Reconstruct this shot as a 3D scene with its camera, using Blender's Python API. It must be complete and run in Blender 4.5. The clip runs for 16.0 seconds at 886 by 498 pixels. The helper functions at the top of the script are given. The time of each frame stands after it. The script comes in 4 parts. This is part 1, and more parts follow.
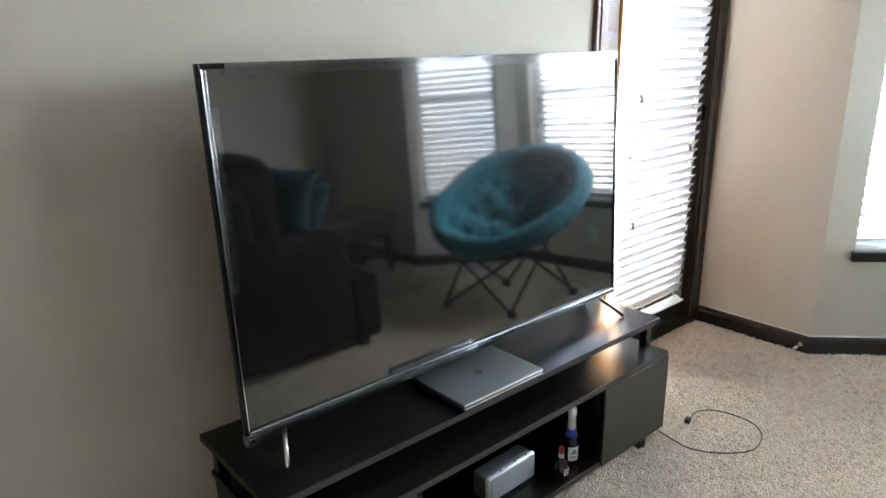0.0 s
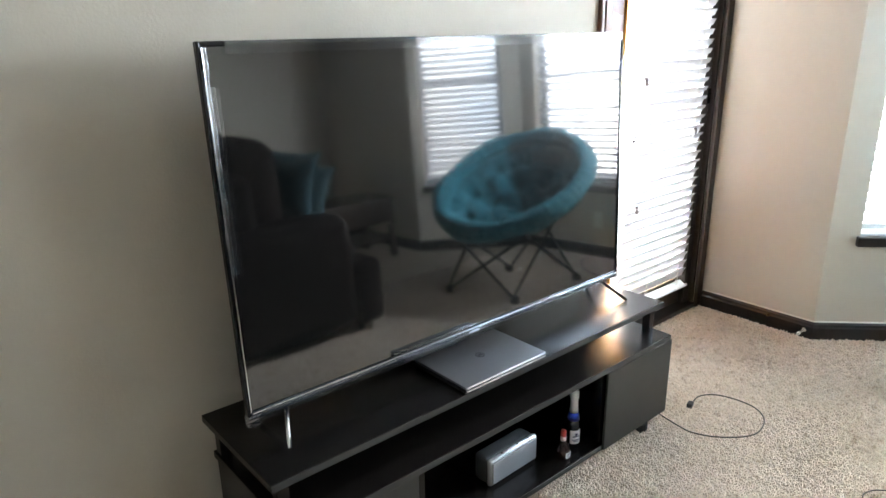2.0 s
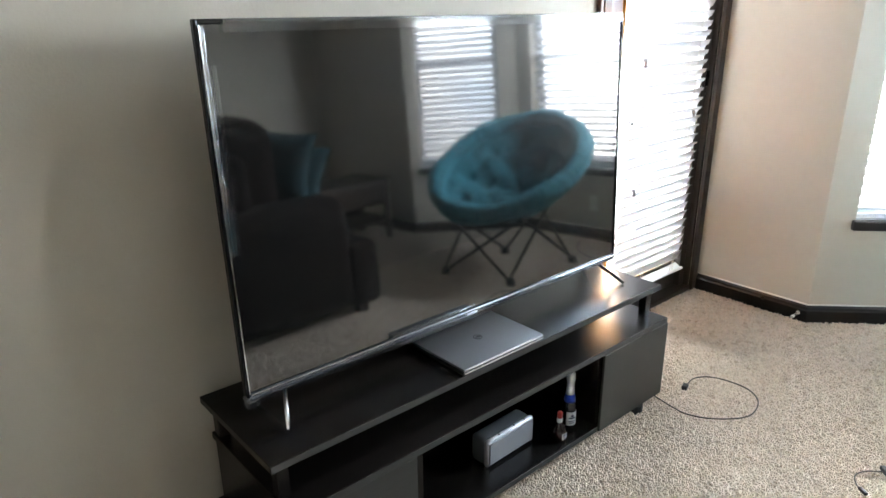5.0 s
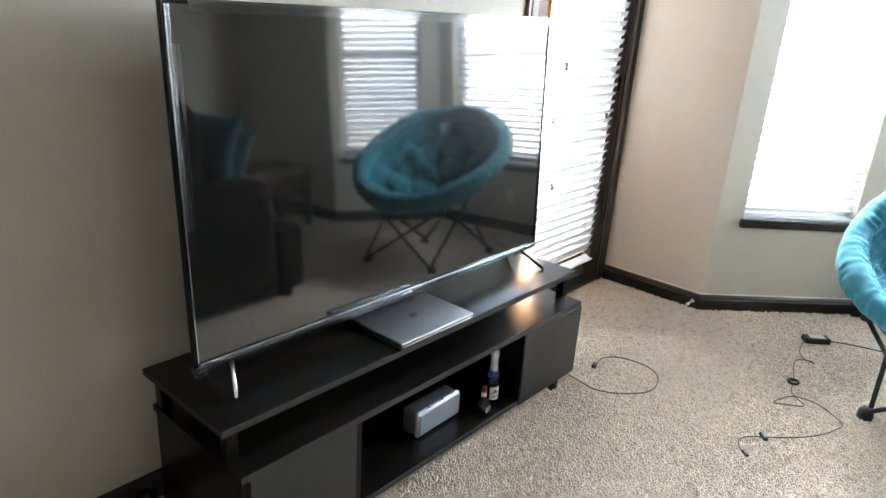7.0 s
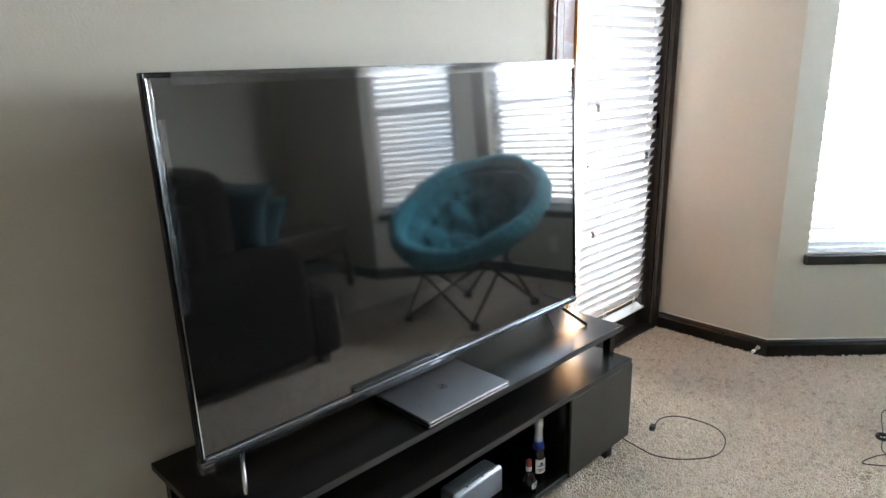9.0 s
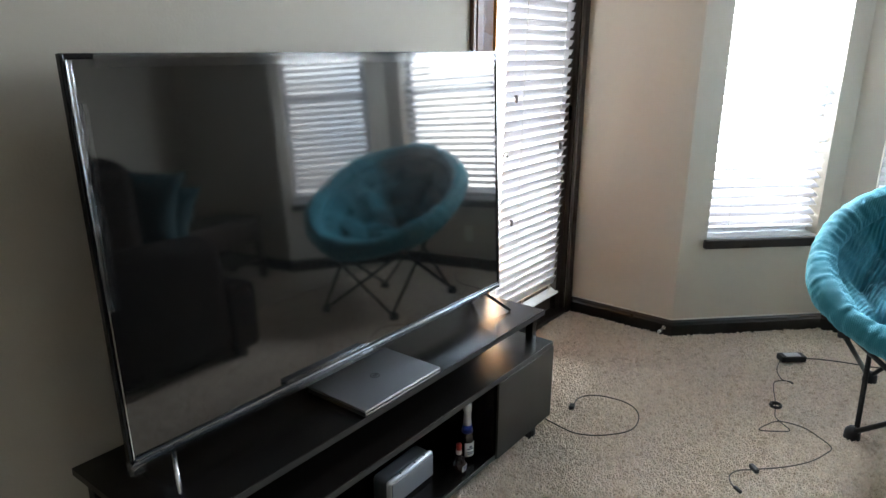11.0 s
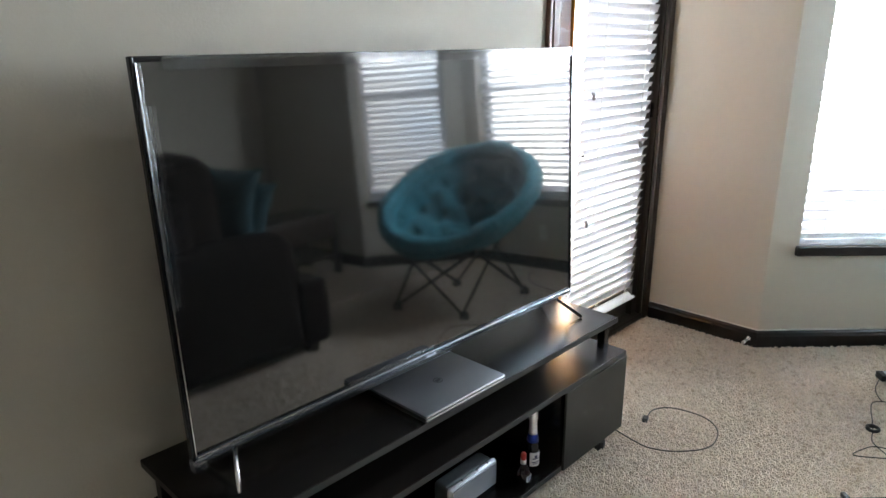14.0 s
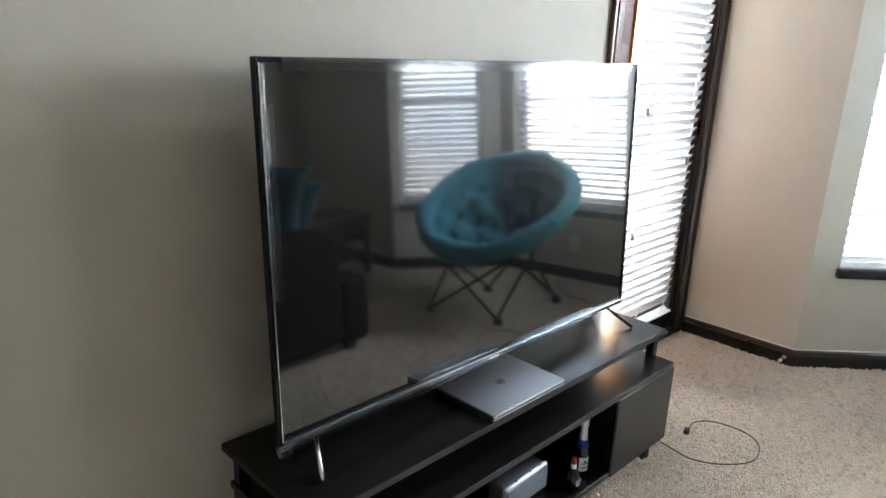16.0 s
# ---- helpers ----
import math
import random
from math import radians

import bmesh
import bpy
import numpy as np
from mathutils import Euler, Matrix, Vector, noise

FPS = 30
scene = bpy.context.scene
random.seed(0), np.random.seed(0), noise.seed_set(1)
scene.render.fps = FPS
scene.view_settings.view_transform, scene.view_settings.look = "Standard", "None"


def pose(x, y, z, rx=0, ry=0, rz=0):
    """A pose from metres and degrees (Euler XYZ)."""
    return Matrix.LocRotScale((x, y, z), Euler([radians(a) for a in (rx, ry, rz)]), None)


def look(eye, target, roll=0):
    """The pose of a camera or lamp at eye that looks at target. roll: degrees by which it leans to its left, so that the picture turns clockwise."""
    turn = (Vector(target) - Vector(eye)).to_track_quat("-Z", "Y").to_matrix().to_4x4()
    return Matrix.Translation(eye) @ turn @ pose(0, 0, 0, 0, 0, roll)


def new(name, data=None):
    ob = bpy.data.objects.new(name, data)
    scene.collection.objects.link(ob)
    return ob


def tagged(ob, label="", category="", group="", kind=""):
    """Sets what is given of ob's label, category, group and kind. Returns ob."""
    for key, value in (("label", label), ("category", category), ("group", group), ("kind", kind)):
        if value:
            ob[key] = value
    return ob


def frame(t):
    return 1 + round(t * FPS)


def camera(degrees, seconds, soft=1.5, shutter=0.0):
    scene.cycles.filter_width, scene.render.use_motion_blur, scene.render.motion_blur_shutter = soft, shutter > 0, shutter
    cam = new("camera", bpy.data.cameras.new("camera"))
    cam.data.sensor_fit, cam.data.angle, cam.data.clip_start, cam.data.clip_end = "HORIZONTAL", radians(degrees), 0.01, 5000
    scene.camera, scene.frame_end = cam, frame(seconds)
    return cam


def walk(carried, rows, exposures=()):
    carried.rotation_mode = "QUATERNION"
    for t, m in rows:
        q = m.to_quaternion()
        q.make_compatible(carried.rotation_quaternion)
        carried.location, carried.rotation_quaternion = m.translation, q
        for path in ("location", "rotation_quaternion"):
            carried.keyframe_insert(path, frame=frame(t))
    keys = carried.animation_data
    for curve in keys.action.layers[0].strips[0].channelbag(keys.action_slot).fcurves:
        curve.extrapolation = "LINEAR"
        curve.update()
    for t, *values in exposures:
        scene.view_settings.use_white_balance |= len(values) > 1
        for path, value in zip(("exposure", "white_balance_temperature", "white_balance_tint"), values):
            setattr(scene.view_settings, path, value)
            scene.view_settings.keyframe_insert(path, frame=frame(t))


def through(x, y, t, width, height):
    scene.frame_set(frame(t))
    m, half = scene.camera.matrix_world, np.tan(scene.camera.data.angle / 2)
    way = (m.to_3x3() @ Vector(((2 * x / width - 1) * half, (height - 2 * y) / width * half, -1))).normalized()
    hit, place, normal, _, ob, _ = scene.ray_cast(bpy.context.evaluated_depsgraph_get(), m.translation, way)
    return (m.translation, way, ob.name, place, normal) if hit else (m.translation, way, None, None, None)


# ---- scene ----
cam = camera(66.81, 16.0)
PATH = [
    (0, pose(0.0000, -1.6256, 1.4095, 73.062, 0.870, -41.103)),
    (0.5, pose(0.0044, -1.6248, 1.4088, 72.857, 1.003, -40.933)),
    (1, pose(0.0072, -1.6261, 1.4017, 72.448, 1.054, -40.661)),
    (1.5, pose(0.0033, -1.6204, 1.3988, 72.124, 0.729, -40.766)),
    (2, pose(0.0050, -1.6227, 1.3953, 71.920, 0.771, -40.779)),
    (2.5, pose(0.0059, -1.6202, 1.3951, 71.255, 1.317, -41.130)),
    (3, pose(0.0111, -1.6145, 1.3991, 70.635, 1.479, -41.354)),
    (3.5, pose(0.0060, -1.6139, 1.3952, 70.576, 0.754, -41.037)),
    (4, pose(0.0048, -1.6089, 1.3935, 70.461, 0.515, -40.990)),
    (6.5, pose(-0.0920, -1.6191, 1.3948, 70.456, -0.980, -44.349)),
    (7, pose(-0.1533, -1.6364, 1.3983, 70.088, -3.528, -48.201)),
    (7.5, pose(-0.1597, -1.6345, 1.4053, 69.659, -4.111, -46.653)),
    (8, pose(-0.0858, -1.5885, 1.4087, 71.032, -1.537, -44.288)),
    (8.5, pose(-0.0147, -1.5999, 1.4179, 74.472, -0.697, -43.745)),
    (9, pose(0.0229, -1.5935, 1.3975, 74.050, 1.130, -44.779)),
    (9.5, pose(-0.0103, -1.5399, 1.3818, 74.030, 1.767, -50.305)),
    (12, pose(-0.0453, -1.5546, 1.4062, 73.012, -0.553, -52.768)),
    (12.5, pose(-0.0541, -1.5446, 1.4068, 72.842, -0.285, -50.721)),
    (13, pose(-0.0497, -1.5316, 1.4063, 72.832, -0.035, -50.148)),
    (13.5, pose(-0.0278, -1.5235, 1.4072, 72.978, 0.077, -50.203)),
    (14, pose(0.0275, -1.5373, 1.4025, 72.801, 0.388, -46.015)),
    (14.5, pose(0.0466, -1.5438, 1.3836, 72.645, 1.300, -44.981)),
    (15, pose(-0.0419, -1.5103, 1.3829, 72.919, 1.826, -47.069)),
    (15.5, pose(-0.1243, -1.4711, 1.4051, 73.416, -0.201, -45.870)),
    (16, pose(-0.1388, -1.4442, 1.4104, 73.243, -2.100, -44.721)),
]
EXPOSURES = [(0, 2.32), (1, 2.42), (2, 2.61), (3, 2.64), (4, 2.58), (6.5, 2.56), (7, 2.52), (8, 2.28), (9, 2.24), (9.5, 2.22), (12, 1.32), (12.5, 1.82), (13, 2.06), (13.5, 2.02), (14, 1.96), (14.5, 2.17), (16, 2.26)]
walk(cam, PATH, EXPOSURES)

# ---------------- world, sun, window light ----------------
world = bpy.data.worlds.new("world")
scene.world = world
world.use_nodes = True
sky = world.node_tree.nodes.new("ShaderNodeTexSky")
sky.sky_type, sky.sun_disc = "NISHITA", False
SUN_WAY = Vector((-0.82, -0.55, -0.20)).normalized()
sky.sun_elevation = math.asin(-SUN_WAY.z)
sky.sun_rotation = math.atan2(-SUN_WAY.x, -SUN_WAY.y)
world.node_tree.links.new(sky.outputs[0], world.node_tree.nodes["Background"].inputs[0])
world.node_tree.nodes["Background"].inputs[1].default_value = 0.15

sun = new("sun", bpy.data.lights.new("sun", "SUN"))
sun.data.energy, sun.data.angle, sun.data.color = 1.0, radians(9.0), (1, 0.49, 0.13)
sun.matrix_basis = look((9, 6, 5), Vector((9, 6, 5)) + SUN_WAY)


def window_light(mid, inward, width, height, watts, colour):
    """The sky's light in a window's opening, just outside the glass."""
    lamp = new("window_light", bpy.data.lights.new("window_light", "AREA"))
    lamp.data.shape, lamp.data.size, lamp.data.size_y = "RECTANGLE", width, height
    lamp.data.energy, lamp.data.color = watts, colour
    inward = Vector(inward).normalized()
    lamp.matrix_basis = Matrix.Translation(mid) @ inward.to_track_quat("-Z", "Y").to_matrix().to_4x4()
    return lamp


# ---------------- materials ----------------
def node(m, kind, **values):
    n = m.node_tree.nodes.new(kind)
    for key, value in values.items():
        n.inputs[key.replace("_", " ")].default_value = value
    return n


def surface(name, colour, rough=0.5, metal=0.0, grain=60.0, amount=0.12, bump=0.0, stretch=(1, 1, 1), patch=3.0,
            patch_amount=0.08, bump_scale=None, ior=1.45, random_piece=0.0, coat=0.0):
    """A plain surface with grain and broad patches of tone, and fine relief."""
    m = bpy.data.materials.new(name)
    m.use_nodes = True
    link = m.node_tree.links.new
    p = m.node_tree.nodes["Principled BSDF"]
    where = node(m, "ShaderNodeTexCoord")
    size = node(m, "ShaderNodeMapping")
    size.inputs["Scale"].default_value = stretch
    link(where.outputs["Object"], size.inputs["Vector"])
    fine = node(m, "ShaderNodeTexNoise", Scale=grain, Detail=4.0)
    broad = node(m, "ShaderNodeTexNoise", Scale=patch, Detail=2.0)
    link(size.outputs[0], fine.inputs["Vector"])
    link(where.outputs["Object"], broad.inputs["Vector"])
    add = node(m, "ShaderNodeMath")
    add.operation = "MULTIPLY_ADD"
    add.inputs[1].default_value = amount * 2
    add.inputs[2].default_value = 1 - amount
    link(fine.outputs["Fac"], add.inputs[0])
    more = node(m, "ShaderNodeMath")
    more.operation = "MULTIPLY_ADD"
    more.inputs[1].default_value = patch_amount * 2
    more.inputs[2].default_value = -patch_amount
    link(broad.outputs["Fac"], more.inputs[0])
    both = node(m, "ShaderNodeMath")
    link(add.outputs[0], both.inputs[0])
    link(more.outputs[0], both.inputs[1])
    last = both
    if random_piece:
        info = node(m, "ShaderNodeObjectInfo")
        vary = node(m, "ShaderNodeMath")
        vary.operation = "MULTIPLY_ADD"
        vary.inputs[1].default_value = random_piece
        link(info.outputs["Random"], vary.inputs[0])
        link(both.outputs[0], vary.inputs[2])
        last = vary
    tone = node(m, "ShaderNodeVectorMath")
    tone.operation = "SCALE"
    tone.inputs[0].default_value = colour
    link(last.outputs[0], tone.inputs["Scale"])
    link(tone.outputs[0], p.inputs["Base Color"])
    gloss = node(m, "ShaderNodeMath")
    gloss.operation = "MULTIPLY_ADD"
    gloss.inputs[1].default_value = rough * 0.4
    gloss.inputs[2].default_value = rough * 0.8
    link(broad.outputs["Fac"], gloss.inputs[0])
    link(gloss.outputs[0], p.inputs["Roughness"])
    p.inputs["Metallic"].default_value = metal
    p.inputs["IOR"].default_value = ior
    p.inputs["Coat Weight"].default_value = coat
    if bump:
        rough_noise = fine
        if bump_scale:
            rough_noise = node(m, "ShaderNodeTexNoise", Scale=bump_scale, Detail=3.0)
            link(size.outputs[0], rough_noise.inputs["Vector"])
        b = node(m, "ShaderNodeBump", Strength=bump, Distance=0.004)
        link(rough_noise.outputs["Fac"], b.inputs["Height"])
        link(b.outputs[0], p.inputs["Normal"])
    return m


PAINT = surface("wall_paint", (0.558, 0.516, 0.432), 0.62, grain=25, amount=0.03, bump=0.16, bump_scale=130, patch=1.3, patch_amount=0.03)
CEILING = surface("ceiling_paint", (0.78, 0.77, 0.74), 0.8, grain=90, amount=0.06, bump=0.5, bump_scale=160)
TRIM = surface("dark_trim", (0.015, 0.0125, 0.011), 0.30, grain=30, amount=0.3, bump=0.06, stretch=(1, 1, 1))
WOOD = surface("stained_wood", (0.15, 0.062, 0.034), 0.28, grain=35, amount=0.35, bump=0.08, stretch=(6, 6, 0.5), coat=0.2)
# the orange of sunstruck wood, put straight into the base colour
SUN_PAINTED_WOOD = surface("wood_with_painted_sun", (0.72, 0.27, 0.020), 0.6, grain=35, amount=0.3, bump=0.08, stretch=(6, 6, 0.5))
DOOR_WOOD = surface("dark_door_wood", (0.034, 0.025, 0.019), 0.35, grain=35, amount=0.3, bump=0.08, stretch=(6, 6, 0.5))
LAMINATE = surface("black_laminate", (0.0080, 0.0064, 0.0054), 0.27, grain=55, amount=0.25, bump=0.0, stretch=(0.4, 6, 6), patch=1.2, patch_amount=0.05, bump_scale=220, ior=1.36)
LAMINATE.node_tree.links.remove(LAMINATE.node_tree.nodes["Principled BSDF"].inputs["Roughness"].links[0])
LAMINATE.node_tree.nodes["Principled BSDF"].inputs["Roughness"].default_value = 0.27
PANEL = surface("black_panel", (0.031, 0.031, 0.027), 0.42, grain=55, amount=0.2, bump=0.04, stretch=(0.4, 6, 6), patch=5, bump_scale=220)
BEZEL = surface("dark_bezel", (0.02, 0.021, 0.023), 0.16, metal=0.75, grain=80, amount=0.1)
LOWER_BEZEL = surface("filmed_lower_edge", (0.085, 0.097, 0.115), 0.22, metal=0.7, grain=30, amount=0.2, stretch=(0.3, 4, 4), bump=0.05)
PLASTIC = surface("black_plastic", (0.015, 0.015, 0.016), 0.45, grain=120, amount=0.15, bump=0.05)
CHROME = surface("chrome", (0.78, 0.79, 0.80), 0.13, metal=1.0, grain=50, amount=0.05)
SILVER = surface("brushed_silver", (0.29, 0.293, 0.305), 0.36, metal=0.85, grain=90, amount=0.06, stretch=(1, 14, 1), bump=0.02)
BRIGHT = surface("bright_edge", (0.75, 0.76, 0.78), 0.25, metal=0.8, grain=60, amount=0.05)
MESH_GREY = surface("speaker_cloth", (0.36, 0.375, 0.40), 0.5, metal=0.3, grain=900, amount=0.2, bump=0.1, bump_scale=900)
SPEAKER_RIM = surface("speaker_rim", (0.66, 0.68, 0.71), 0.3, metal=0.6, grain=70, amount=0.08)
SPEAKER_TOP = surface("speaker_top", (0.10, 0.105, 0.11), 0.5, grain=200, amount=0.15, bump=0.1)
FRAME_WHITE = surface("white_frame", (0.72, 0.73, 0.74), 0.45, grain=50, amount=0.05)
TUBE = surface("black_tube", (0.014, 0.014, 0.015), 0.38, grain=140, amount=0.15, bump=0.04)
CORD = surface("black_cord", (0.012, 0.012, 0.012), 0.5, grain=200, amount=0.2)
SOFA = surface("brown_upholstery", (0.0085, 0.0052, 0.0042), 0.85, grain=420, amount=0.3, bump=0.35, patch=5, patch_amount=0.15, ior=1.22)
PILLOW = surface("teal_pillow_cloth", (0.013, 0.055, 0.070), 0.85, grain=300, amount=0.2, bump=0.3)
FOIL = surface("silver_foil", (0.75, 0.76, 0.78), 0.28, metal=0.9, grain=60, amount=0.15, bump=0.5, bump_scale=90)
BOTTLE_DARK = surface("dark_bottle_glass", (0.006, 0.008, 0.012), 0.08, grain=20, amount=0.1, ior=1.5)
BLUE_FOIL = surface("blue_foil", (0.02, 0.06, 0.42), 0.3, metal=0.4, grain=60, amount=0.15)
PAPER = surface("label_paper", (0.72, 0.72, 0.70), 0.6, grain=120, amount=0.06)
INK = surface("label_ink", (0.03, 0.03, 0.08), 0.6, grain=120, amount=0.1)
RED_CAP = surface("red_cap", (0.30, 0.022, 0.016), 0.4, grain=60, amount=0.12)
BROWN_GLASS = surface("brown_glass", (0.020, 0.008, 0.008), 0.08, grain=25, amount=0.2, ior=1.5)
RUBBER = surface("white_rubber", (0.75, 0.74, 0.70), 0.6, grain=100, amount=0.08)
OUTLET = surface("outlet_plastic", (0.70, 0.68, 0.62), 0.4, grain=60, amount=0.04)


def carpet_material():
    m = surface("carpet_pile", (0.76, 0.665, 0.555), 0.95, grain=26, amount=0.08, patch=2.2, patch_amount=0.08)
    link = m.node_tree.links.new
    p = m.node_tree.nodes["Principled BSDF"]
    last = p.inputs["Base Color"].links[0].from_socket
    geo = node(m, "ShaderNodeNewGeometry")
    where = node(m, "ShaderNodeTexCoord")
    clump = node(m, "ShaderNodeTexVoronoi", Scale=52.0)
    link(where.outputs["Object"], clump.inputs["Vector"])
    apart = node(m, "ShaderNodeSeparateColor")
    link(clump.outputs["Color"], apart.inputs[0])
    for source, low, high, knee in ((geo.outputs["Random Per Island"], 0.90, 1.05, 0.5), (apart.outputs[0], 0.80, 1.07, 0.16)):
        ramp = node(m, "ShaderNodeValToRGB")
        stops = ramp.color_ramp
        stops.elements[0].position, stops.elements[0].color = 0.0, (low, low * 0.95, low * 0.88, 1)
        stops.elements[1].position, stops.elements[1].color = 1.0, (high, high, high, 1)
        stops.elements.new(knee).color = (0.97, 0.965, 0.955, 1)
        link(source, ramp.inputs["Fac"])
        mul = node(m, "ShaderNodeMix")
        mul.data_type, mul.blend_type = "RGBA", "MULTIPLY"
        mul.inputs[0].default_value = 1.0
        link(last, mul.inputs[6])
        link(ramp.outputs[0], mul.inputs[7])
        last = mul.outputs[2]
    link(last, p.inputs["Base Color"])
    return m


CARPET = carpet_material()
CARPET_BASE = surface("carpet_backing", (0.43, 0.37, 0.30), 0.95, grain=90, amount=0.4, bump=1.0, bump_scale=140, patch=3)


def slat_material(name, through):
    m = bpy.data.materials.new(name)
    m.use_nodes = True
    link = m.node_tree.links.new
    p = m.node_tree.nodes["Principled BSDF"]
    noise_tex = node(m, "ShaderNodeTexNoise", Scale=18.0, Detail=3.0)
    where = node(m, "ShaderNodeTexCoord")
    link(where.outputs["Object"], noise_tex.inputs["Vector"])
    ramp = node(m, "ShaderNodeValToRGB")
    ramp.color_ramp.elements[0].color = (0.66, 0.655, 0.69, 1)
    ramp.color_ramp.elements[1].color = (0.74, 0.735, 0.76, 1)
    link(noise_tex.outputs["Fac"], ramp.inputs["Fac"])
    link(ramp.outputs[0], p.inputs["Base Color"])
    p.inputs["Roughness"].default_value = 0.38
    shine = node(m, "ShaderNodeBsdfTranslucent")
    shine.inputs["Color"].default_value = (0.85, 0.84, 0.86, 1)
    mix = node(m, "ShaderNodeMixShader")
    mix.inputs[0].default_value = through
    link(p.outputs[0], mix.inputs[1])
    link(shine.outputs[0], mix.inputs[2])
    link(mix.outputs[0], m.node_tree.nodes["Material Output"].inputs["Surface"])
    return m


SLAT = slat_material("blind_slat", 0.004)
THIN_SLAT = slat_material("thin_blind_slat", 0.14)


def pane_material(name, tint, opacity, haze=0.0):
    """Thin clear sheet: lets light straight through and mirrors at its surface."""
    m = bpy.data.materials.new(name)
    m.use_nodes = True
    link = m.node_tree.links.new
    clear = node(m, "ShaderNodeBsdfTransparent")
    clear.inputs["Color"].default_value = (*tint, 1)
    shine = node(m, "ShaderNodeBsdfGlossy")
    shine.inputs["Roughness"].default_value = 0.06
    mix = node(m, "ShaderNodeMixShader")
    mix.inputs[0].default_value = opacity
    link(clear.outputs[0], mix.inputs[1])
    link(shine.outputs[0], mix.inputs[2])
    milk = node(m, "ShaderNodeBsdfDiffuse")
    milk.inputs["Color"].default_value = (0.8, 0.82, 0.86, 1)
    cloud = node(m, "ShaderNodeMixShader")
    cloud.inputs[0].default_value = haze
    link(mix.outputs[0], cloud.inputs[1])
    link(milk.outputs[0], cloud.inputs[2])
    link(cloud.outputs[0], m.node_tree.nodes["Material Output"].inputs["Surface"])
    return m


GLASS = pane_material("window_glass", (0.96, 0.97, 0.97), 0.05)
FILM = pane_material("clear_film", (0.92, 0.93, 0.95), 0.065, 0.010)
FILM_FOLD = pane_material("folded_film", (0.84, 0.86, 0.88), 0.14, 0.01)


def screen_material():
    m = bpy.data.materials.new("tv_screen_glass")
    m.use_nodes = True
    link = m.node_tree.links.new
    p = m.node_tree.nodes["Principled BSDF"]
    p.inputs["Base Color"].default_value = (0.005, 0.005, 0.0047, 1)
    p.inputs["Roughness"].default_value = 0.28
    p.inputs["IOR"].default_value = 1.135
    p.inputs["Coat Weight"].default_value = 1.0
    p.inputs["Coat Roughness"].default_value = 0.05
    p.inputs["Coat IOR"].default_value = 1.75
    where = node(m, "ShaderNodeTexCoord")
    wave = node(m, "ShaderNodeTexNoise", Scale=2.2, Detail=1.0)
    link(where.outputs["Object"], wave.inputs["Vector"])
    b = node(m, "ShaderNodeBump", Strength=0.03, Distance=0.01)
    link(wave.outputs["Fac"], b.inputs["Height"])
    link(b.outputs[0], p.inputs["Normal"])
    link(b.outputs[0], p.inputs["Coat Normal"])
    return m


SCREEN = screen_material()


def corduroy(name, ribs, depth):
    """Teal plush cloth with ribs that run along the chair's own y."""
    m = surface(name, (0.011, 0.138, 0.176), 0.8, grain=45, amount=0.12, patch=6, patch_amount=0.16)
    link = m.node_tree.links.new
    p = m.node_tree.nodes["Principled BSDF"]
    p.inputs["Sheen Weight"].default_value = 0.5
    p.inputs["Sheen Roughness"].default_value = 0.4
    p.inputs["Sheen Tint"].default_value = (0.35, 0.85, 1.0, 1)
    where = node(m, "ShaderNodeTexCoord")
    wave = node(m, "ShaderNodeTexWave", Scale=ribs, Distortion=0.6, Detail=2.0)
    wave.inputs["Detail Scale"].default_value = 1.5
    wave.bands_direction = "Y"
    link(where.outputs["Object"], wave.inputs["Vector"])
    fuzz = node(m, "ShaderNodeTexNoise", Scale=260.0, Detail=3.0)
    link(where.outputs["Object"], fuzz.inputs["Vector"])
    a = node(m, "ShaderNodeBump", Strength=depth, Distance=0.005)
    link(wave.outputs["Fac"], a.inputs["Height"])
    b = node(m, "ShaderNodeBump", Strength=0.5, Distance=0.003)
    link(fuzz.outputs["Fac"], b.inputs["Height"])
    link(a.outputs[0], b.inputs["Normal"])
    link(b.outputs[0], p.inputs["Normal"])
    return m


TEAL = corduroy("teal_corduroy", 24.0, 0.62)
TEAL_RIM = corduroy("teal_corduroy_rim", 46.0, 0.22)


# ---------------- building helpers ----------------
BASES = {}


def mesh_of(name, bm, material, smooth=False):
    me = bpy.data.meshes.new(name)
    bmesh.ops.recalc_face_normals(bm, faces=bm.faces)
    bm.to_mesh(me)
    bm.free()
    me.materials.append(material)
    if smooth:
        me.polygons.foreach_set("use_smooth", [True] * len(me.polygons))
    return me


def thing(name, at, label, category, group="", kind="", turn=None):
    ob = new(name)
    ob.empty_display_size = 0.05
    ob.matrix_basis = Matrix.Translation(at) @ (turn if turn else Matrix())
    BASES[ob] = ob.matrix_basis.copy()
    return tagged(ob, label, category, group, kind)


def part(name, bm, material, parent, label="", smooth=False, at=None):
    """One mesh under a thing or part. Its points are in world metres, unless 'at' gives its own pose."""
    me = bm if isinstance(bm, bpy.types.Mesh) else mesh_of(name, bm, material, smooth)
    ob = new(name, me)
    ob.parent = parent
    ob.matrix_parent_inverse = BASES.get(parent, Matrix()).inverted()
    if at is not None:
        ob.matrix_basis = at
        BASES[ob] = at.copy()
    return tagged(ob, label)


def lone(name, bm, material, label="", category="", kind="", smooth=False, group=""):
    return tagged(new(name, mesh_of(name, bm, material, smooth)), label, category, group, kind)


